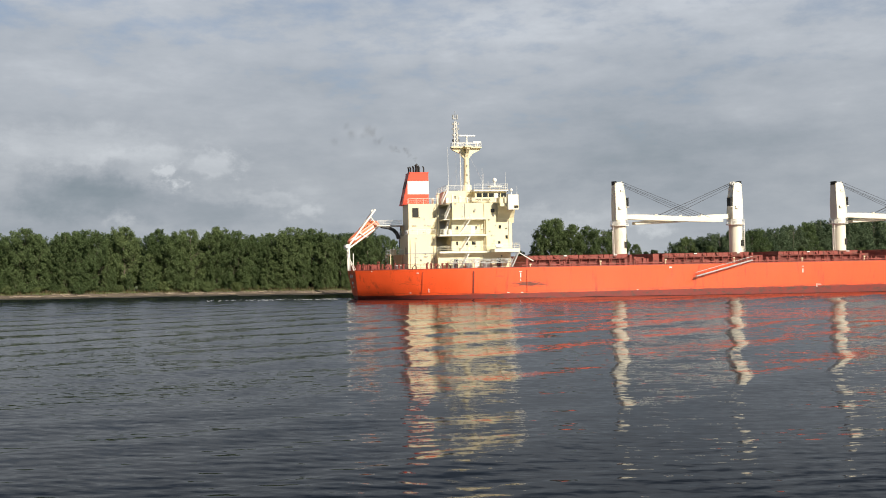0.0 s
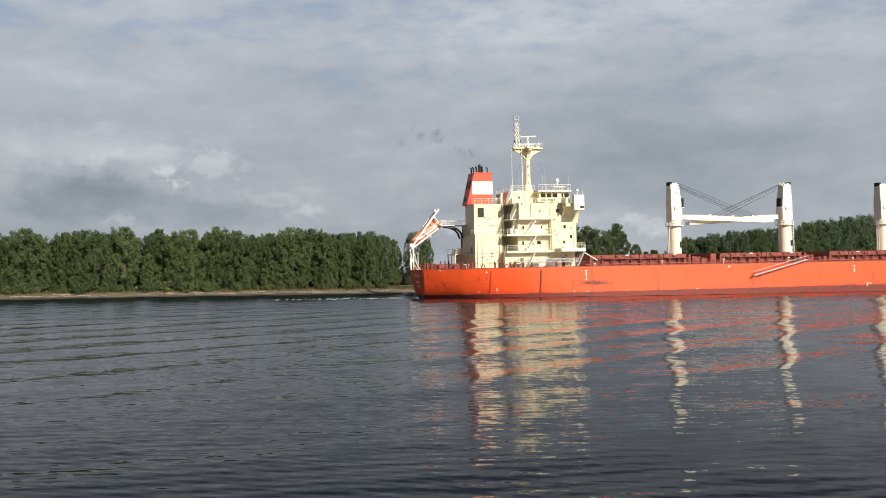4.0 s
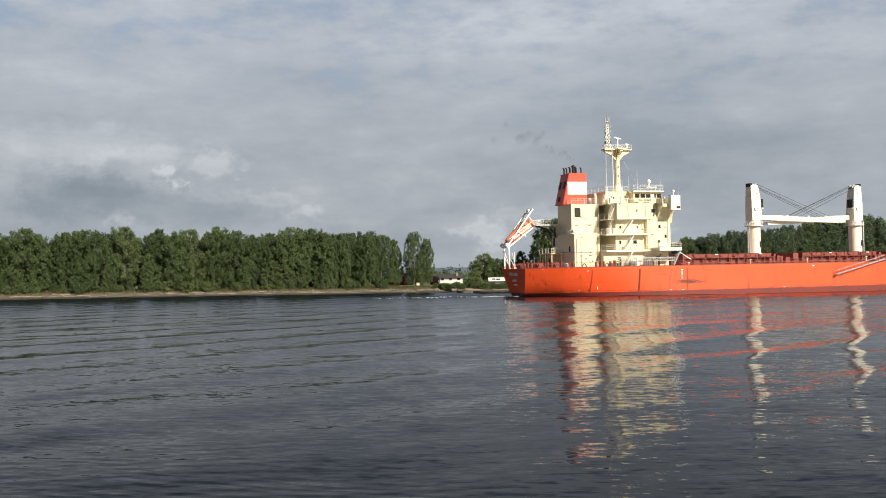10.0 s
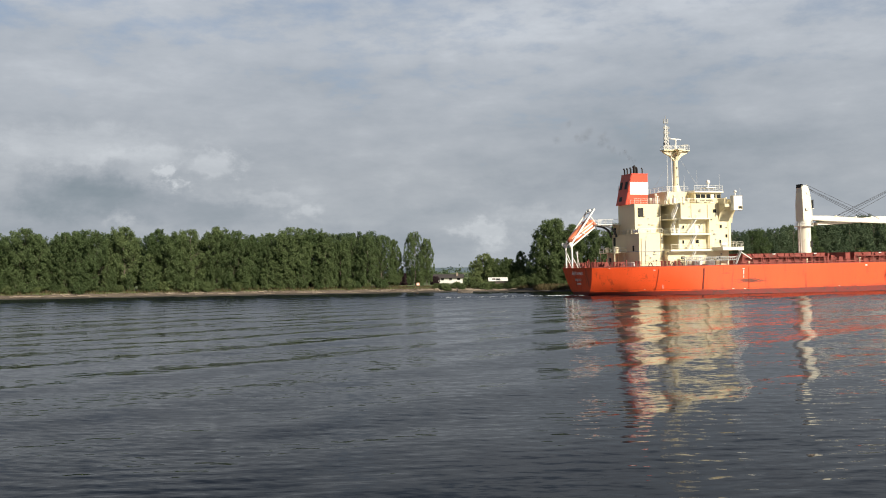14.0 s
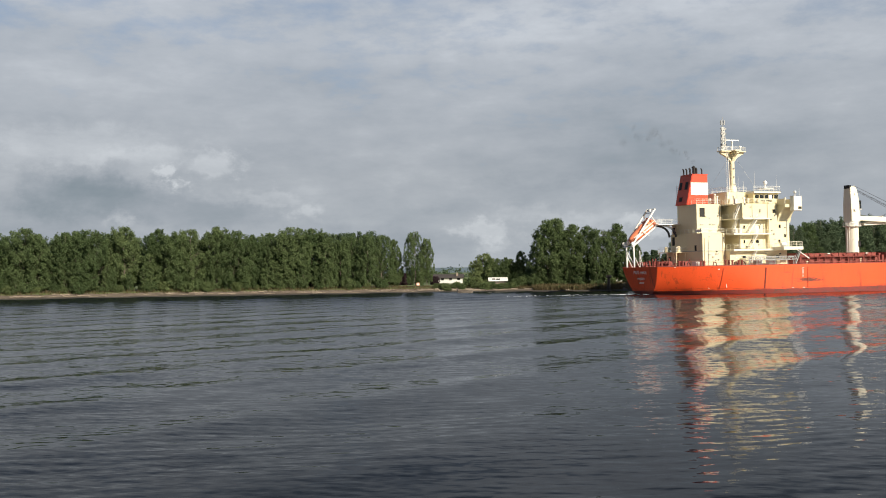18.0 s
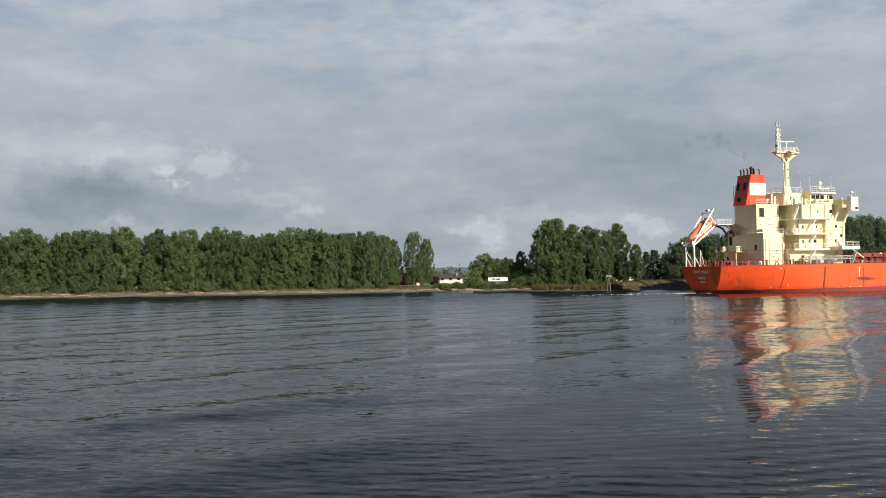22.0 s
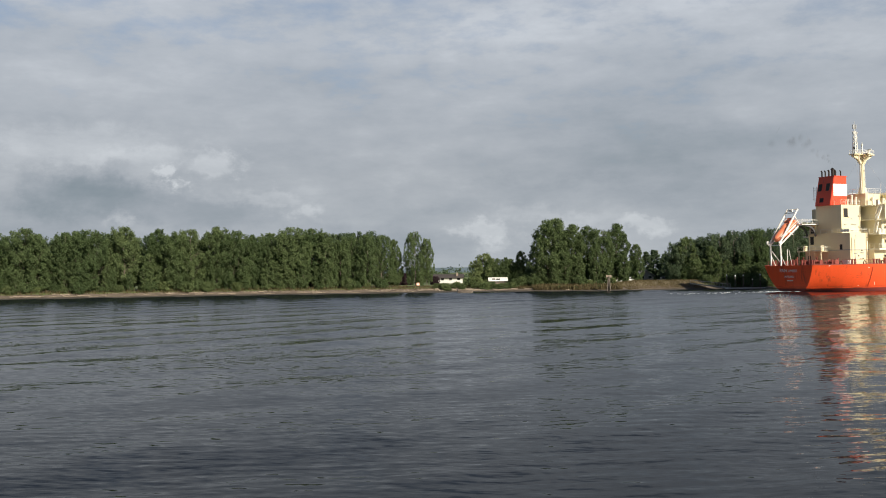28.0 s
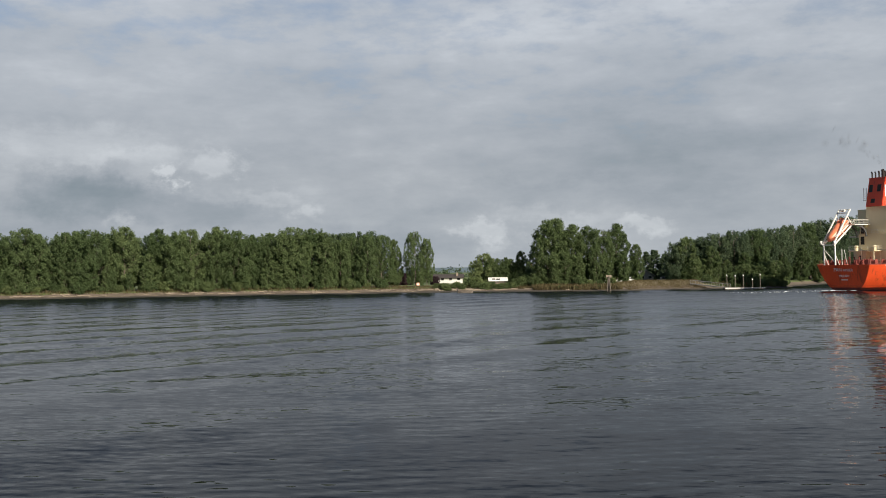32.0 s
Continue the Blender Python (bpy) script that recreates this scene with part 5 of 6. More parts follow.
def make_crane(s, way, b_jib, length, z_tip):
    """A deck crane: column, slewing tower, cab, jib at rest and its wires. way: 1 rests forward, -1 aft."""
    c = new("deck_crane", None)
    c.parent = ship
    tagged(c, "cream deck crane with its jib at rest")
    part("column", rod(bmesh.new(), (s, 0, 5.9), (s, 0, 15.3), 1.47, 1.47, 28), PALE, c, smooth=False)
    bm = rod(bmesh.new(), (s, 0, 14.9), (s, 0, 15.5), 1.45, 1.55, 24)
    rod(bm, (s, 0, 15.5), (s, 0, 16.0), 1.5, 1.5, 24)
    part("slewing_ring", bm, WHITE, c)
    part("platform", rod(bmesh.new(), (s, 0, 14.75), (s, 0, 14.9), 2.1, 2.1, 20), WHITE, c)
    ring = [(s + 2.0 * math.cos(a * math.pi / 5), 2.0 * math.sin(a * math.pi / 5), 14.9) for a in range(11)]
    railing(c, ring, WHITE, 0.95, 1.5)
    # tower, tapering to the head
    bm = bmesh.new()
    prof = ((-1.30, 16.0, 1.40), (1.35, 16.0, 1.40), (1.35, 17.8, 1.40), (1.10, 21.4, 1.25), (0.85, 23.5, 1.15), (0.45, 24.3, 1.05), (-0.6, 24.5, 1.0), (-1.26, 24.1, 1.05), (-1.30, 20.0, 1.3))
    a = [bm.verts.new(V(s + way * x, w, z)) for x, z, w in prof]
    o = [bm.verts.new(V(s + way * x, -w, z)) for x, z, w in prof]
    bm.faces.new(a)
    bm.faces.new(o)
    for k in range(len(prof)):
        j = (k + 1) % len(prof)
        bm.faces.new((a[k], a[j], o[j], o[k]))
    bmesh.ops.bevel(bm, geom=list(bm.edges), offset=0.08, segments=2, affect="EDGES")
    part("tower", bm, PALE, c, "cream slewing tower")
    head = slab(min(s - way * 1.30, s - way * 0.85), max(s - way * 1.30, s - way * 0.85), -0.8, 0.8, 24.05, 24.68, 0.1)
    part("sheave_head", head, BLACK, c, "dark sheave head")
    for b in (-0.5, 0.5):
        part("sheave", rod(bmesh.new(), (s + way * 0.5, b - 0.1, 24.2), (s + way * 0.5, b + 0.1, 24.2), 0.5, None, 14), GREY, c)
    cab0, cab1 = sorted((s + way * 1.22, s + way * 1.82))
    cab = part("cab", slab(cab0, cab1 - 0.08, -0.2, 1.3, 19.15, 20.95, 0.08), BLACK, c, "dark operator's cab with windows")
    for z in (19.5, 20.4):
        part("cab_window", slab(cab0 + 0.1, cab1 - 0.1, 1.3, 1.34, z - 0.3, z + 0.35), PANE, cab)
    part("cab_rail", slab(cab0, cab1, -0.3, 1.5, 18.85, 19.0, 0.02), WHITE, cab)
    for s2, z, h in ((-0.3, 18.5, 0.5), (0.3, 22.4, 0.35)):
        part("hatch_plate", slab(s + s2 - 0.3, s + s2 + 0.3, 1.0, 1.62 if z < 20 else 1.25, z, z + h, 0.03), WHITE, c)
    # jib: two girders tapering, joined by ties
    r0, r1 = s + way * 1.4, s + way * length
    zr = 16.75
    for db in (-0.75, 0.75):
        bm = bmesh.new()
        pts = [(r0, zr, 0.5), (r0 + (r1 - r0) * 0.2, zr - (zr - z_tip) * 0.16, 0.62), (r0 + (r1 - r0) * 0.75, zr - (zr - z_tip) * 0.72, 0.5), (r1, z_tip, 0.3)]
        for (x0, z0, h0), (x1, z1, h1) in zip(pts, pts[1:]):
            vs = [bm.verts.new(V(x, b_jib + db + w, z)) for x, z, w in ((x0, z0 - h0, -0.2), (x0, z0 + h0, -0.2), (x0, z0 + h0, 0.2), (x0, z0 - h0, 0.2),
                                                                         (x1, z1 - h1, -0.2), (x1, z1 + h1, -0.2), (x1, z1 + h1, 0.2), (x1, z1 - h1, 0.2))]
            for f in ((0, 1, 5, 4), (1, 2, 6, 5), (2, 3, 7, 6), (3, 0, 4, 7), (0, 1, 2, 3), (4, 5, 6, 7)):
                bm.faces.new([vs[k] for k in f])
        part("jib_girder", bm, PALE, c)
    for u in (0.12, 0.35, 0.6, 0.82, 0.98):
        x, z = r0 + (r1 - r0) * u, zr - (zr - z_tip) * u
        part("jib_tie", beam(bmesh.new(), (x, b_jib - 0.75, z), (x, b_jib + 0.75, z), 0.3), PALE, c)
    for u in (0.3, 0.55):
        x, z = r0 + (r1 - r0) * u, zr - (zr - z_tip) * u + 0.62
        part("floodlight", slab(x - 0.25, x + 0.25, b_jib + 0.6, b_jib + 1.0, z, z + 0.25, 0.05), WHITE, c)
    top, tip = (s + way * 0.6, 24.45), (s + way * length * 0.83, z_tip + 0.75)
    for b, dz, dx in ((-0.6, 0.0, 0.4), (-0.2, -0.3, -1.2), (0.3, -0.75, -3.0), (0.65, 0.1, 1.0)):
        part("wire", rod(bmesh.new(), (top[0], b, top[1] + dz), (tip[0] + way * dx, b_jib + b, tip[1]), 0.042, None, 5), WIRE, c, "dark wire rope")
    # ladder up the column
    bm = bmesh.new()
    side = s + 1.75 if way < 0 else s - 1.75
    for b in (0.2, 0.9):
        beam(bm, (side, b, 6.0), (side, b, 15.6), 0.09)
    for k in range(18):
        beam(bm, (side, 0.2, 6.4 + k * 0.5), (side, 0.9, 6.4 + k * 0.5), 0.06)
    part("ladder", bm, WHITE, c)
    bm = slab(s + 0.55, s + 1.1, 1.0, 1.5, 9.9, 11.2, 0.06)
    part("fire_box", bm, BLACK, c)


for s, way, b, tip in ((60.3, 1, 0.35, 15.75), (88.6, -1, -0.7, 15.35), (115.2, 1, 0.35, 15.75), (143.4, -1, -0.7, 15.35)):
    make_crane(s, way, b, 24.6, tip)


def make_hatch(s0, s1):
    """A cargo hatch: coaming with stays, cover panels and rails."""
    h = new("cargo_hatch", None)
    h.parent = ship
    for b in (-9.0, 9.0):
        part("coaming_side", slab(s0, s1, b - 0.12, b + 0.12, 5.9, 7.5, 0.03), DECKRED, h)
        part("coaming_bar", slab(s0 - 0.2, s1 + 0.2, b - 0.95, b + 0.95, 7.42, 7.58, 0.03), DECKRED, h)
    for s in (s0, s1):
        part("coaming_end", slab(s - 0.12, s + 0.12, -9.0, 9.0, 5.9, 7.5, 0.03), DECKRED, h)
    n = 4
    for k in range(n):
        a, b = s0 - 0.1 + (s1 - s0 + 0.2) * k / n, s0 - 0.1 + (s1 - s0 + 0.2) * (k + 1) / n
        p = part("cover_panel", slab(a + 0.05, b - 0.05, -9.3, 9.3, 7.62, 8.36, 0.06), DECKRED, h, "dark red steel hatch cover panel")
        for q in (0.25, 0.5, 0.75):
            part("panel_rib", slab(a + (b - a) * q - 0.05, a + (b - a) * q + 0.05, 9.3, 9.38, 7.66, 8.32), DECKRED, p)
        part("cleat", slab(a + (b - a) * 0.5 - 0.5, a + (b - a) * 0.5 + 0.2, 9.34, 9.46, 8.1, 8.3, 0.02), MARK if k % 2 else DECKRED, p)
    for k in range(int((s1 - s0) / 3.3)):
        e = s0 + 1.2 + k * 3.3
        part("slanting_brace", beam(bmesh.new(), (e, 10.05, 5.9), (e + 0.55, 9.85, 7.42), 0.13), DECKRED, h)
        part("hatch_cleat", slab(e + 1.2, e + 1.75, 9.38, 9.56, 7.75, 8.12, 0.03), DECKRED, h)
    for s in (s0 - 0.35, s1 + 0.35):
        part("end_post", slab(s - 0.22, s + 0.22, 8.6, 9.9, 5.9, 8.2, 0.04), DECKRED, h)
        part("end_wheel", rod(bmesh.new(), (s, 9.9, 7.9), (s, 10.05, 7.9), 0.26, None, 12), DECKRED, h)
    me = None
    steps = int((s1 - s0) / 2.1)
    for k in range(steps + 1):
        s = s0 + (s1 - s0) * k / steps
        for side in (1, -1):
            if me is None:
                bm = bmesh.new()
                vs = [bm.verts.new(V(x, b, z)) for x in (-0.06, 0.06) for b, z in ((0.1, 5.9), (0.75, 5.9), (0.95, 7.4), (0.1, 7.4))]
                for f in ((0, 1, 2, 3), (4, 5, 6, 7), (0, 1, 5, 4), (1, 2, 6, 5), (2, 3, 7, 6), (3, 0, 4, 7)):
                    bm.faces.new([vs[j] for j in f])
                me = bpy.data.meshes.new("coaming_stay")
                bm.to_mesh(me)
                bm.free()
            ob = part_of("coaming_stay", me, DECKRED, h)
            ob.matrix_local = Matrix.Translation(V(s, side * 9.0, 0)) @ (Matrix.Identity(4) if side > 0 else pose(0, 0, 0, 0, 0, 180))
    return h


for s0, s1 in ((36.0, 58.2), (66.4, 86.6), (93.8, 113.4), (121.0, 141.0), (149.0, 163.0)):
    make_hatch(s0, s1)


def build_deck_gear():
    rng = np.random.default_rng(21)
    # mast houses between the hatches
    for s in (60.3, 88.6, 115.2, 143.4):
        part("mast_house", slab(s - 2.6, s + 2.6, -7.0, 7.0, 5.9, 7.7, 0.06), DECKRED, ship, "dark red deckhouse at the crane's foot")
        for k in range(7):
            e = s - 3.2 + k * 1.05
            w, h = rng.uniform(0.3, 0.8), rng.uniform(0.6, 1.9)
            part("deck_fitting", slab(e, e + w, 9.4, 9.4 + w, 5.9, 5.9 + h, 0.05), DECKRED, ship)
    part("hatch_end_post", slab(64.0, 65.4, 6.5, 9.2, 5.9, 8.3, 0.05), DECKRED, ship)
    # rails along the ship's side
    side = [(s, deck_half(s) - 0.3, DECK) for s in (33, 46, 59, 72, 85, 98, 111, 124, 137)]
    railing(ship, side, DECKRED, 1.0, 2.2)
    railing(ship, [(0.3, -6.6, DECK), (0.3, 6.6, DECK), (2.5, 8.2, DECK), (6, 9.9, DECK), (11, 11.5, DECK), (18, 12.7, DECK), (33, 13.2, DECK)], DECKRED, 1.0, 2.0)
    railing(ship, [(0.3, -6.6, DECK), (2.5, -8.2, DECK), (6, -9.9, DECK), (11, -11.5, DECK)], DECKRED, 1.0, 2.0)
    # deck pipes and small boxes along the side
    for b in (10.9, 11.3):
        part("deck_pipe", rod(bmesh.new(), (34, b, 6.35), (140, b, 6.35), 0.14, None, 8), DECKRED, ship)
    for k in range(34):
        s = 35 + k * 2.6 + rng.uniform(-0.8, 0.8)
        h = rng.uniform(0.5, 1.2)
        bm = rod(bmesh.new(), (s, 11.9, 5.9), (s, 11.9, 5.9 + h), 0.12)
        if k % 3 == 0:
            rod(bm, (s, 11.9, 5.9 + h), (s, 11.9, 6.15 + h), 0.28, 0.2)
        part("air_pipe", bm, DECKRED if k % 6 else CREAM, ship)
    # mooring gear on the poop
    for s, b in ((1.6, 5.6), (1.6, -5.6), (5.0, 8.4), (9.0, 10.4), (14.5, 11.6), (15.4, 11.6), (17.6, 12.0), (3.4, 1.4), (3.4, -1.8)):
        bm = bmesh.new()
        for e in (-0.45, 0.45):
            rod(bm, (s + e, b, 5.9), (s + e, b, 7.0), 0.22, None, 10)
            rod(bm, (s + e, b, 7.0), (s + e, b, 7.12), 0.3, None, 10)
        box(bm, s - 0.8, s + 0.8, b - 0.3, b + 0.3, 5.9, 6.05)
        part("bollard", bm, DECKRED, ship)
    for s, b in ((4.2, 4.6), (5.2, 0.6), (7.0, 6.6), (3.6, -4.6)):
        bm = bmesh.new()
        rod(bm, (s, b - 1.1, 6.6), (s, b + 1.1, 6.6), 0.32, None, 14)
        for e in (-1.1, 0.0, 1.1):
            rod(bm, (s, b + e - 0.06, 6.6), (s, b + e + 0.06, 6.6), 0.52, None, 14)
        box(bm, s - 0.7, s + 0.7, b - 1.3, b + 1.3, 5.9, 6.3)
        part("mooring_winch", bm, DECKRED, ship, "dark red mooring winch")
    for s, b in ((18.4, 12.1), (16.4, 12.0), (6.4, 9.2), (11.6, 11.2)):
        bm = bmesh.new()
        for k in range(9):
            a0, a1 = math.pi * k / 9, math.pi * (k + 1) / 9
            beam(bm, (s + 0.42 * math.cos(a0), b, 6.0 + 0.75 * math.sin(a0)), (s + 0.42 * math.cos(a1), b, 6.0 + 0.75 * math.sin(a1)), 0.14)
        part("fairlead", bm, BLACK, ship)
    part("rope_bin", slab(8.0, 9.2, 8.2, 9.6, 5.9, 6.9, 0.06), WHITE, ship, "white deck box")
    for k in range(16):
        s, b = rng.uniform(1.0, 9.5), rng.uniform(-5.5, 7.5)
        h = rng.uniform(0.6, 1.7)
        bm = rod(bmesh.new(), (s, b, 5.9), (s, b, 5.9 + h), 0.12)
        ball(bm, (s, b, 5.95 + h), 0.17)
        part("vent_post", bm, DECKRED, ship)
    part("stern_light_post", rod(bmesh.new(), (0.6, -0.6, 5.9), (0.6, -0.6, 9.6), 0.08), WHITE, ship)
    part("ensign_staff", rod(bmesh.new(), (0.4, 0.9, 5.9), (-0.5, 0.9, 9.4), 0.06), WHITE, ship)
    # stores derrick forward of the house
    bm = beam(bmesh.new(), (33.0, 11.8, 9.2), (36.4, 11.8, 7.2), 0.15)
    part("stores_derrick", bm, WHITE, ship)
    # accommodation ladder hung on the side
    bm = bmesh.new()
    p, q = (71.4, 14.0, 3.35), (84.6, 13.8, 6.55)
    for e in (0.0, 0.55):
        beam(bm, (p[0], p[1] + e, p[2]), (q[0], q[1] + e, q[2]), 0.10, 0.2)
        beam(bm, (p[0], p[1] + e, p[2] + 0.8), (q[0], q[1] + e, q[2] + 0.8), 0.05)
    lad = part("accommodation_ladder", bm, GREY, ship, "grey accommodation ladder hung along the side")
    for k in range(15):
        c = Vector(p).lerp(Vector(q), k / 14)
        part("stanchion", beam(bmesh.new(), (c.x, c.y + 0.55, c.z), (c.x, c.y + 0.55, c.z + 0.8), 0.05), DECKRED, lad)
    for k in range(36):
        c = Vector(p).lerp(Vector(q), (k + 0.5) / 36)
        part("tread", slab(c.x - 0.13, c.x + 0.13, c.y, c.y + 0.55, c.z + 0.02, c.z + 0.06), GREY, lad)


build_deck_gear()
# ---- things on the far bank ----
def stands(x, d):
    return land_height(x, d)


def gabled(bm, x0, x1, y0, y1, z0, z1, over=0.5, along="x"):
    """A gabled roof with a thick edge over a block."""
    x0, x1, y0, y1 = x0 - over, x1 + over, y0 - over, y1 + over
    if along == "x":
        m = (y0 + y1) / 2
        top = [((x0, m), (x1, m))]
        base = [((x0, y0), (x1, y0)), ((x0, y1), (x1, y1))]
    else:
        m = (x0 + x1) / 2
        top = [((m, y0), (m, y1))]
        base = [((x0, y0), (x0, y1)), ((x1, y0), (x1, y1))]
    for (a, b) in base:
        for dz in (0.0,):
            lo = [bm.verts.new((p[0], p[1], z0)) for p in (a, b)]
            hi = [bm.verts.new((p[0], p[1], z1)) for p in top[0]]
            lo2 = [bm.verts.new((p[0], p[1], z0 - 0.18)) for p in (a, b)]
            hi2 = [bm.verts.new((p[0], p[1], z1 - 0.18)) for p in top[0]]
            bm.faces.new((lo[0], lo[1], hi[1], hi[0]))
            bm.faces.new((lo2[0], lo2[1], hi2[1], hi2[0]))
            bm.faces.new((lo[0], lo[1], lo2[1], lo2[0]))
            bm.faces.new((lo[0], hi[0], hi2[0], lo2[0]))
            bm.faces.new((lo[1], hi[1], hi2[1], lo2[1]))
    return bm


def wbox(bm, x0, x1, y0, y1, z0, z1, bevel=0.0):
    return box(bm, x0, x1, -y0, -y1, z0, z1, bevel)


def make_house(x0, x1, y0, y1, z, eave, ridge, label, along="x", roof=None, walls=None, windows=4):
    h = tagged(new("house", None), label, "house")
    wall = part("wall", wbox(bmesh.new(), x0, x1, y0, y1, z - 0.4, eave), walls or SIDING, h)
    part("roof", gabled(bmesh.new(), x0, x1, y0, y1, eave, ridge, 0.55, along), roof or ROOF, h)
    for e in ((x0, x1) if along == "x" else (y0, y1)):
        bm = bmesh.new()
        m = (y0 + y1) / 2 if along == "x" else (x0 + x1) / 2
        lo, hi = (y0, y1) if along == "x" else (x0, x1)
        pts = [(e, lo, eave), (e, hi, eave), (e, m, ridge - 0.3)] if along == "x" else [(lo, e, eave), (hi, e, eave), (m, e, ridge - 0.3)]
        bm.faces.new([bm.verts.new(p) for p in pts])
        part("gable", bm, walls or SIDING, h)
    for k in range(windows):
        x = x0 + (x1 - x0) * (k + 0.5) / windows
        fr = part("window", wbox(bmesh.new(), x - 0.62, x + 0.62, y0 - 0.08, y0, z + 1.0, z + 2.0), SIDING, h)
        part("pane", wbox(bmesh.new(), x - 0.52, x + 0.52, y0 - 0.11, y0 - 0.06, z + 1.08, z + 1.92), PANE, fr)
    part("door", wbox(bmesh.new(), x0 + 0.5, x0 + 1.4, y0 - 0.06, y0, z, z + 2.0), ROOF, h)
    if windows > 3:
        part("chimney", wbox(bmesh.new(), x1 - 2.2, x1 - 1.5, y0 + 1.6, y0 + 2.4, eave, ridge + 0.5), DRIFT, h)
    return h


def build_bank_things():
    rng = np.random.default_rng(77)
    make_house(-4.4, 6.6, 330, 338, 1.5, 3.4, 4.6, "white single-storey ranch house with a dark brown roof", roof=material("dark_brown_roof", (0.055, 0.045, 0.042), 0.9, vary=0.3, grain=3.0))
    make_house(12.9, 17.2, 264, 267.5, 1.5, 2.9, 3.75, "small grey shed with a bright metal roof", roof=WHITE, walls=DRIFT, windows=1)
    make_house(60.6, 65.2, 298, 306, 1.5, 3.4, 5.3, "grey gabled house among conifers", along="y", roof=material("pale_shingle_roof", (0.34, 0.32, 0.30), 0.9, vary=0.2, grain=3.0), walls=material("grey_house_wall", (0.30, 0.29, 0.27), 0.8), windows=2)
    make_house(46.5, 53.5, 304, 311, 1.5, 4.0, 5.4, "pale house behind the cottonwoods", windows=2)
    # parked vehicles on the levee
    for x, col, label in ((53.6, SIDING, "white van parked behind the levee"), (57.0, SIDING, "white pickup parked behind the levee"), (66.4, GREY, "silver car parked behind the levee")):
        v = tagged(new("car", None), label, "car", "cars behind the levee")
        v.location = (x, 289.0, stands(x, 289.0 - shore(x)))
        part("body", wbox(bmesh.new(), -1.9, 1.9, -0.85, 0.85, 0.35, 1.0, 0.12), col, v)
        cab = part("cabin", wbox(bmesh.new(), -1.1, 1.3, -0.78, 0.78, 1.0, 1.6, 0.16), col, v)
        part("side_window", wbox(bmesh.new(), -0.9, 1.1, -0.82, -0.76, 1.08, 1.48), PANE, cab)
        for wx in (-1.25, 1.25):
            for wy in (-0.8, 0.8):
                w = part("wheel", rod(bmesh.new(), (wx, -wy - 0.1, 0.33), (wx, -wy + 0.1, 0.33), 0.33, None, 14), BLACK, v)
                part("hub", rod(bmesh.new(), (wx, -wy - 0.12, 0.33), (wx, -wy + 0.12, 0.33), 0.16, None, 10), GREY, w)
    # old mooring dolphin of leaning piles
    d = tagged(new("mooring_dolphin", None), "old timber piles with a plank cap standing in the shallows", "mooring piles")
    x, y = 42.6, shore(42.6) - 2.0
    d.location = (x, y, 0)
    for dx, dy, lx in ((-0.5, 0, 0.12), (0.42, 0, -0.10), (0.0, 0.6, 0.0)):
        part("pile", rod(bmesh.new(), (dx - lx, -dy, -2.0), (dx * 0.55 + lx, -dy * 0.6, 3.5), 0.19, 0.15, 10), PILE, d)
    part("cap_beam", wbox(bmesh.new(), -0.72, 0.72, -0.2, 0.2, 3.35, 3.6, 0.04), PILE, d)
    part("cap_beam", wbox(bmesh.new(), -0.12, 0.12, -0.6, 0.7, 3.61, 3.8, 0.03), PILE, d)
    part("day_board", wbox(bmesh.new(), -0.68, 0.68, -0.26, -0.21, 3.65, 4.1), DRIFT, d)
    # floating dock between its piles, and the gangway down to it
    dock = tagged(new("floating_dock", None), "weathered floating dock of planks moored between piles", "dock")
    dock.location = (78.0, 249.3, 0.08)
    part("float", wbox(bmesh.new(), -5.2, 5.2, -1.0, 1.0, -0.3, 0.26, 0.03), PILE, dock)
    for k in range(26):
        part("plank", wbox(bmesh.new(), -5.2 + k * 0.4, -4.84 + k * 0.4, -1.1, 1.1, 0.27, 0.33), DRIFT, dock)
    part("rubbing_strip", wbox(bmesh.new(), -5.25, 5.25, -1.18, -1.1, 0.10, 0.36), SIDING, dock, "pale painted edge board")
    for x, h in ((73.9, 3.5), (76.1, 3.4), (78.2, 3.5), (82.6, 3.6), (80.6, 2.4)):
        p = tagged(new("dock_pile", None), "dark timber pile with a white cap beside the dock", "pile", "piles of the dock")
        p.location = (x, 250.7, 0)
        part("pole", rod(bmesh.new(), (0, 0, -2.5), (0, 0, h), 0.13, 0.11, 10), PILE, p)
        part("cap", rod(bmesh.new(), (0, 0, h - 0.06), (0, 0, h + 0.34), 0.19, 0.05, 12), SIDING, p, "white conical cap")
    g = tagged(new("gangway", None), "pale sloping gangway with rails from levee to dock", "gangway")
    a, b = Vector((66.6, 258.0, stands(66.6, 258.0 - shore(66.6)) + 0.3)), Vector((74.2, 249.6, 0.42))
    side = Vector((b.y - a.y, a.x - b.x, 0)).normalized() * 0.6

    def at(v, up=0.0):
        return (v.x, -v.y, v.z + up)
    for e in (-1, 1):
        part("stringer", beam(bmesh.new(), at(a + side * e), at(b + side * e), 0.10, 0.20), GREY, g)
        part("handrail", rod(bmesh.new(), at(a + side * e, 0.95), at(b + side * e, 0.95), 0.035), GREY, g)
        for k in range(8):
            q = a.lerp(b, k / 7) + side * e
            part("stanchion", rod(bmesh.new(), at(q), at(q, 0.95), 0.035), GREY, g)
    for k in range(18):
        q = a.lerp(b, (k + 0.5) / 18)
        part("tread", beam(bmesh.new(), at(q - side, 0.1), at(q + side, 0.1), 0.36, 0.05), DRIFT, g)
    # round marker between the poplars
    m = tagged(new("round_marker", None), "round pale orange marker on a post beside poplars", "marker")
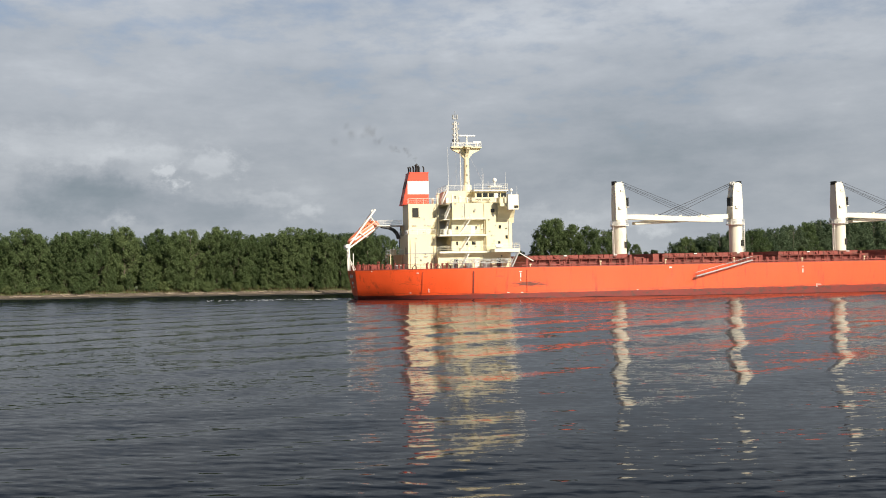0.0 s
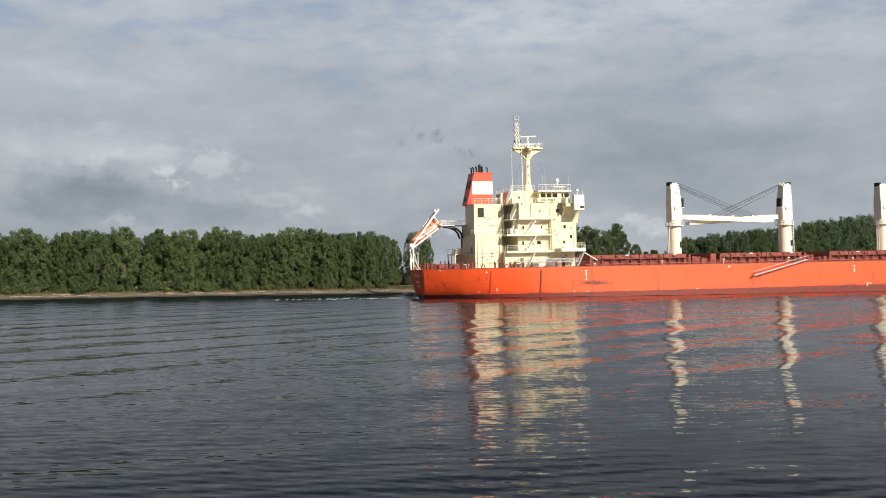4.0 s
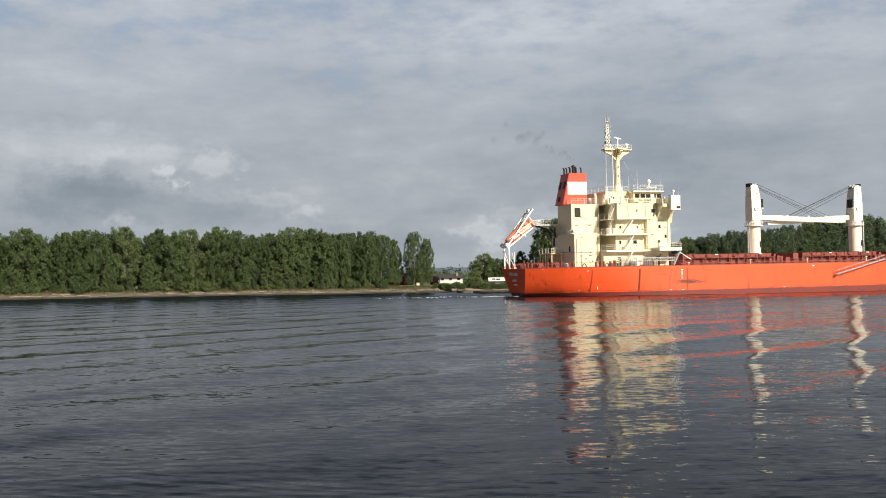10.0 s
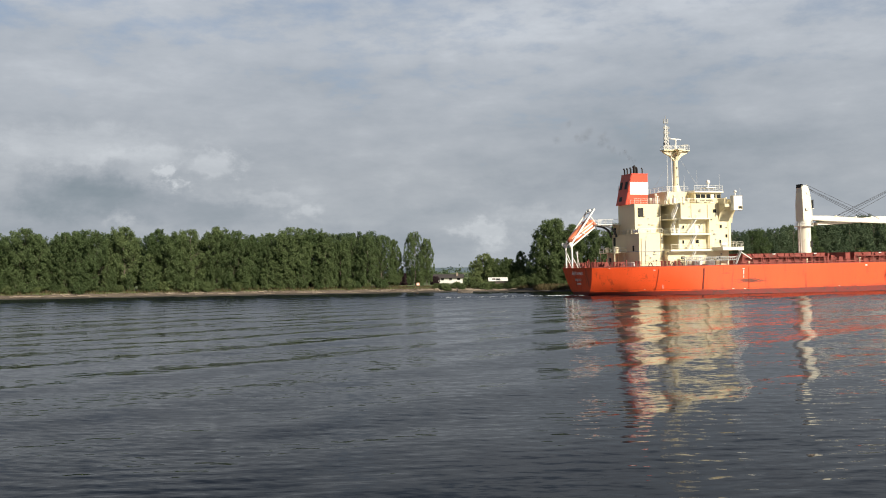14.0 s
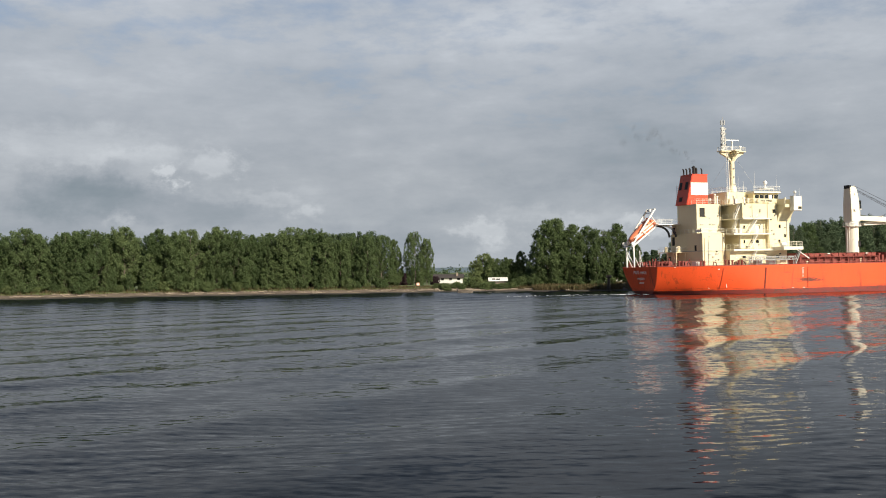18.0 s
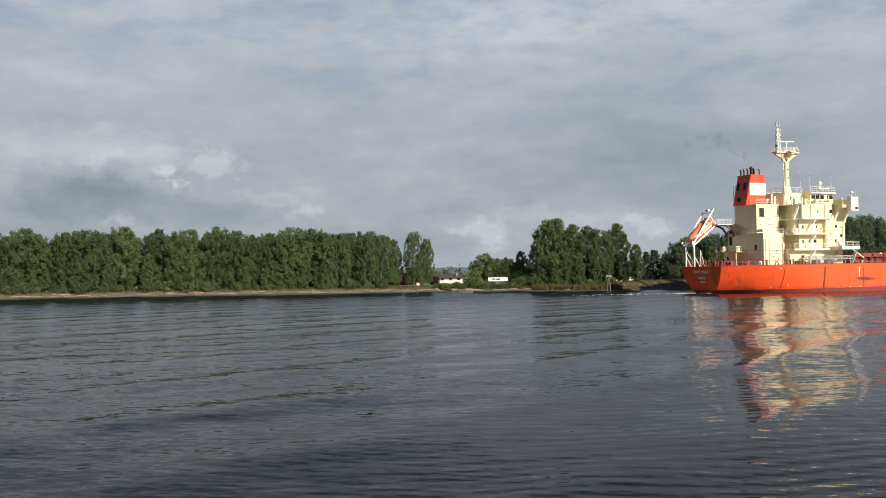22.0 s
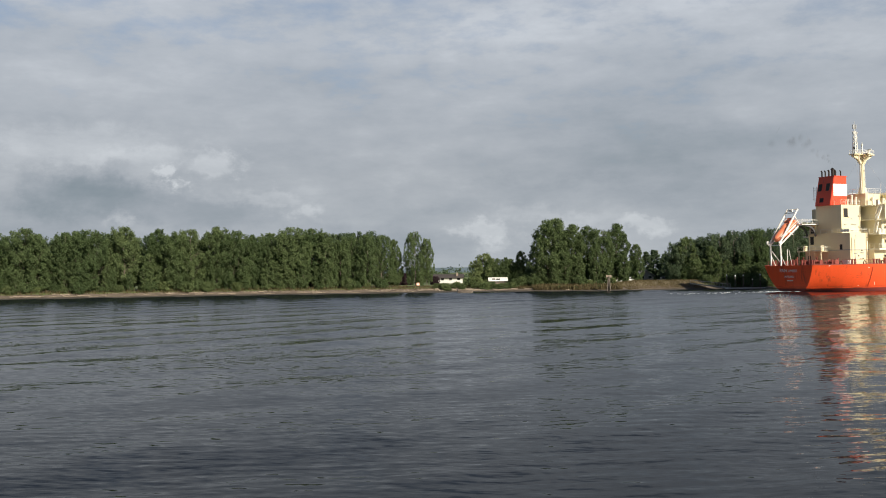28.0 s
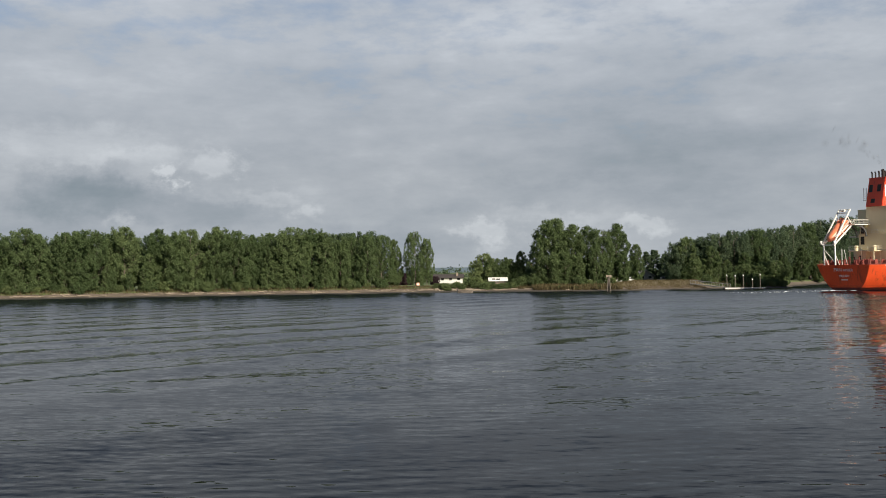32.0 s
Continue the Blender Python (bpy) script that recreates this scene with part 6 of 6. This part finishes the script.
    m.location = (-6.9, 261.5, stands(-6.9, 261.5 - shore(-6.9)) - 0.1)
    part("post", rod(bmesh.new(), (0, 0, 0), (0, 0, 2.2), 0.09), PILE, m)
    part("board", rod(bmesh.new(), (0, 0.04, 1.75), (0, -0.04, 1.75), 0.5, None, 20), material("faded_orange_board", (0.62, 0.34, 0.22), 0.7), m, "round pale orange board")
    part("board_centre", rod(bmesh.new(), (0, 0.07, 1.75), (0, 0.05, 1.75), 0.3, None, 18), SIDING, m)
    # skiff drawn up in the shallows
    b = tagged(new("skiff", None), "small dark open skiff afloat near the bank", "boat")
    b.matrix_basis = pose(5.6, 247.0, 0.0, 0, 0, 4)
    bm = bmesh.new()
    prev = None
    for k in range(9):
        u = k / 8
        w = 0.75 * math.sin(math.pi * (0.28 + 0.72 * (1 - u))) ** 0.6 if u < 0.99 else 0.02
        zt = 0.45 + 0.25 * u * u
        cur = [bm.verts.new((-2.0 + 4.0 * u, y, z)) for y, z in ((-w, zt), (-w * 0.85, 0.0), (0, -0.2), (w * 0.85, 0.0), (w, zt))]
        if prev:
            for j in range(4):
                bm.faces.new((prev[j], prev[j + 1], cur[j + 1], cur[j]))
        else:
            bm.faces.new(cur)
        prev = cur
    part("boat_hull", bm, PILE, b)
    for x in (-1.0, 0.3):
        part("thwart", wbox(bmesh.new(), x - 0.14, x + 0.14, -0.68, 0.68, 0.30, 0.35), DRIFT, b)
    part("outboard", wbox(bmesh.new(), -2.25, -1.95, -0.15, 0.15, 0.2, 0.95, 0.06), BLACK, b)
    # driftwood
    logs = []
    for v in range(4):
        bm = bmesh.new()
        n, long = 7, 1.0
        pts = [(-0.5 + k / (n - 1), 0.03 * math.sin(k * 1.7 + v), 0.02 * math.cos(k * 2.1 + v)) for k in range(n)]
        prev = None
        for k in range(n):
            r = 0.045 * (1 - 0.4 * k / n) * (1.5 if k == 0 else 1.0)
            cur = [bm.verts.new((pts[k][0], pts[k][1] + r * math.cos(a) * (1 + 0.2 * math.sin(3 * a + k + v)), pts[k][2] + r * math.sin(a))) for a in (j * math.pi / 4 for j in range(8))]
            if prev:
                for j in range(8):
                    bm.faces.new((prev[j], prev[(j + 1) % 8], cur[(j + 1) % 8], cur[j]))
            else:
                bm.faces.new(cur)
            prev = cur
        bm.faces.new(prev)
        me = bpy.data.meshes.new("log")
        bm.to_mesh(me)
        bm.free()
        me.materials.append(DRIFT)
        logs.append(me)
    for k in range(190):
        x = -118 + (k if k < 84 else (k - 84) * 0.8 if k > 125 else k) * 1.95 + rng.uniform(-1.2, 1.2) if k < 84 or k > 125 else rng.uniform(-3, 14)
        dd = rng.uniform(2.2, 6.4)
        lg = tagged(new("log", logs[k % 4]), "bleached driftwood log lying on the beach", "log", "driftwood on the beach")
        long = rng.uniform(1.2, 4.6) if k < 126 else rng.uniform(0.5, 2.2)
        thick = rng.uniform(1.5, 3.6) if k < 126 else rng.uniform(0.8, 2.2)
        lg.matrix_basis = pose(x, shore(x) + dd, stands(x, dd) + 0.045 * thick * 0.5, 0, rng.uniform(-4, 4) if k < 126 else rng.uniform(-26, 26), rng.uniform(-28, 28) if k < 126 else rng.uniform(-90, 90)) @ Matrix.Diagonal((long, thick, thick, 1))
    # reeds and tall dry grass along the bank
    quads = []
    for x0, x1, count, high, d0, d1 in ((-120, -10, 2600, 0.7, 6.0, 9.5), (8, 48, 3400, 0.6, 5.0, 9.0), (24, 47, 3000, 1.2, 2.2, 6.0), (48, 70, 7000, 0.20, 0.8, 10.0), (72, 100, 900, 0.8, 5.5, 9.0), (-14, 8, 1200, 0.4, 5.5, 10)):
        for _ in range(count):
            x, d = rng.uniform(x0, x1), rng.uniform(d0, d1)
            z = stands(x, d)
            h, w, a, lean = high * rng.uniform(0.5, 1.2), 0.06, rng.uniform(0, math.pi), rng.uniform(-0.35, 0.35)
            y = shore(x) + d
            c, s = math.cos(a) * w, math.sin(a) * w
            quads += [(x - c, y - s, z - 0.05), (x + c, y + s, z - 0.05), (x + c * 0.4 + lean, y + s * 0.4, z + h), (x - c * 0.4 + lean, y - s * 0.4, z + h)]
    me = bpy.data.meshes.new("reeds")
    me.from_pydata(quads, [], np.arange(len(quads)).reshape(-1, 4).tolist())
    me.materials.append(DRYREED)
    tagged(new("reeds", me), "dry tan reeds and grass along the bank", "reeds", kind="stuff")
    # distant belt of trees behind the fields
    clumps = []
    for _ in range(900):
        x = rng.uniform(-500, 600)
        y = 640 + rng.uniform(0, 60)
        clumps.append(((x, y, rng.uniform(1.5, 6.5 + 2.0 * noise.noise(Vector((x * 0.03, 0, 0))))), (0.0, -0.4, 0.6), rng.uniform(1.5, 3.0), 22))
    far = leaf_mesh("far_woods", LEAFDARK, rng, clumps, 0.9)
    tagged(new("far_woods", far), "low dark belt of trees behind the fields", "far trees", kind="stuff")


build_bank_things()


# ---- wake and smoke ----
def build_wake():
    """Broken foam astern, in low lumps."""
    rng = np.random.default_rng(9)
    bm = bmesh.new()
    for k in range(120):
        s = -0.2 - 30 * rng.uniform(0, 1) ** 1.5
        b = rng.normal() * (1.6 + 0.06 * abs(s)) - 1.0
        r = rng.uniform(0.05, 0.20) * (1.2 if s > -6 else 0.8)
        bmesh.ops.create_icosphere(bm, subdivisions=1, radius=1.0, matrix=Matrix.Translation(V(s, b, 0.06)) @ pose(0, 0, 0, 0, 0, rng.uniform(0, 180)) @ Matrix.Diagonal((r * 3.2, r * 0.8, r * 0.22, 1)))
    me = bpy.data.meshes.new("wake_foam")
    bm.to_mesh(me)
    bm.free()
    me.materials.append(FOAM)
    return tagged(new("wake_foam", me), "white broken foam trailing astern of the ship", "wake", kind="stuff")


def build_smoke():
    """Thin smoke: drifting puffs, each a loose cluster of soft-edged veils."""
    rng = np.random.default_rng(31)
    plume = tagged(new("smoke_plume", None), "thin dark exhaust smoke drifting from the funnel", "smoke")
    puffs = []
    for k in range(11):
        u = (k + 0.4) / 11
        s, z, r = 14.2 - 17.0 * u ** 1.2, 28.6 + 7.2 * u ** 0.66, 0.35 + 2.3 * u ** 0.9
        count = 3 if u < 0.3 else 2
        vs, fs, uvs = [], [], []
        ring = [(math.cos(j * math.pi / 4), math.sin(j * math.pi / 4)) for j in range(8)]
        for _ in range(count):
            p = Vector(rng.normal(size=3) * np.array((r * 1.0, r * 0.6, r * 0.5)))
            turn = Euler((1.57 + rng.uniform(-0.6, 0.6), rng.uniform(-0.6, 0.6), rng.uniform(-0.6, 0.6))).to_matrix()
            size = (0.32 + 0.58 * r) * rng.uniform(0.6, 1.2)
            fs.append(tuple(range(len(vs), len(vs) + 8)))
            vs += [tuple(p + turn @ Vector((size * x, size * y, 0))) for x, y in ring]
            uvs += ring
        me = bpy.data.meshes.new("puff")
        me.from_pydata(vs, [], fs)
        me.uv_layers.new(name="disc").data.foreach_set("uv", np.array(uvs, dtype=np.float32).ravel())
        me.materials.append(SMOKE)
        ob = tagged(part_of("puff", me, SMOKE, plume), kind="stuff")
        at = V(s, 0.9, z)
        ob.location = at
        puffs.append((ob, at, u))
    return plume, puffs


foam = build_wake()
plume, PUFFS = build_smoke()
# ---- movement ----
def ship_pose(t):
    """The ship swings slowly to port as it draws away."""
    u = t / 32.0
    x = -19.373 + 3.37991 * t + 7.962 * u ** 2 - 4.627 * u ** 3
    y = 202.193 + 0.48866 * t - 2.284 * u ** 2 + 5.958 * u ** 3
    a = 11.927 + 14.333 * u + 3.138 * u ** 2 + 0.629 * u ** 3
    return pose(x, y, 0, 0, -0.4347, a)


def motions():
    walk(ship, [(t, ship_pose(t)) for t in range(0, 33, 2)])
    walk(foam, [(t, ship_pose(t) @ pose(0, 0, 0, 0, 0.4347, -5)) for t in range(0, 33, 2)])
    walk(plume, [(t, ship_pose(t)) for t in range(0, 33, 2)])
    for k, (ob, at, u) in enumerate(PUFFS):
        far = 0.35 + 1.6 * u
        walk(ob, [(4 * i, pose(at.x - far * 0.5 * math.sin(1.3 * i + k), at.y, at.z + 0.25 * far * math.sin(1.3 * i + k), 0, 0, 14 * math.sin(1.1 * i + 2.0 * k))) for i in range(9)])
    walk(river, [(0.0, pose(0, 0, 0)), (32.0, pose(102.0, -86.0, 0))])
    for k, ob in enumerate(SCANNERS):
        at = ob.location.copy()
        walk(ob, [(0.5 * i, pose(at.x, at.y, at.z, 0, 0, -(70 + 9 * k) * i)) for i in range(65)])


motions()
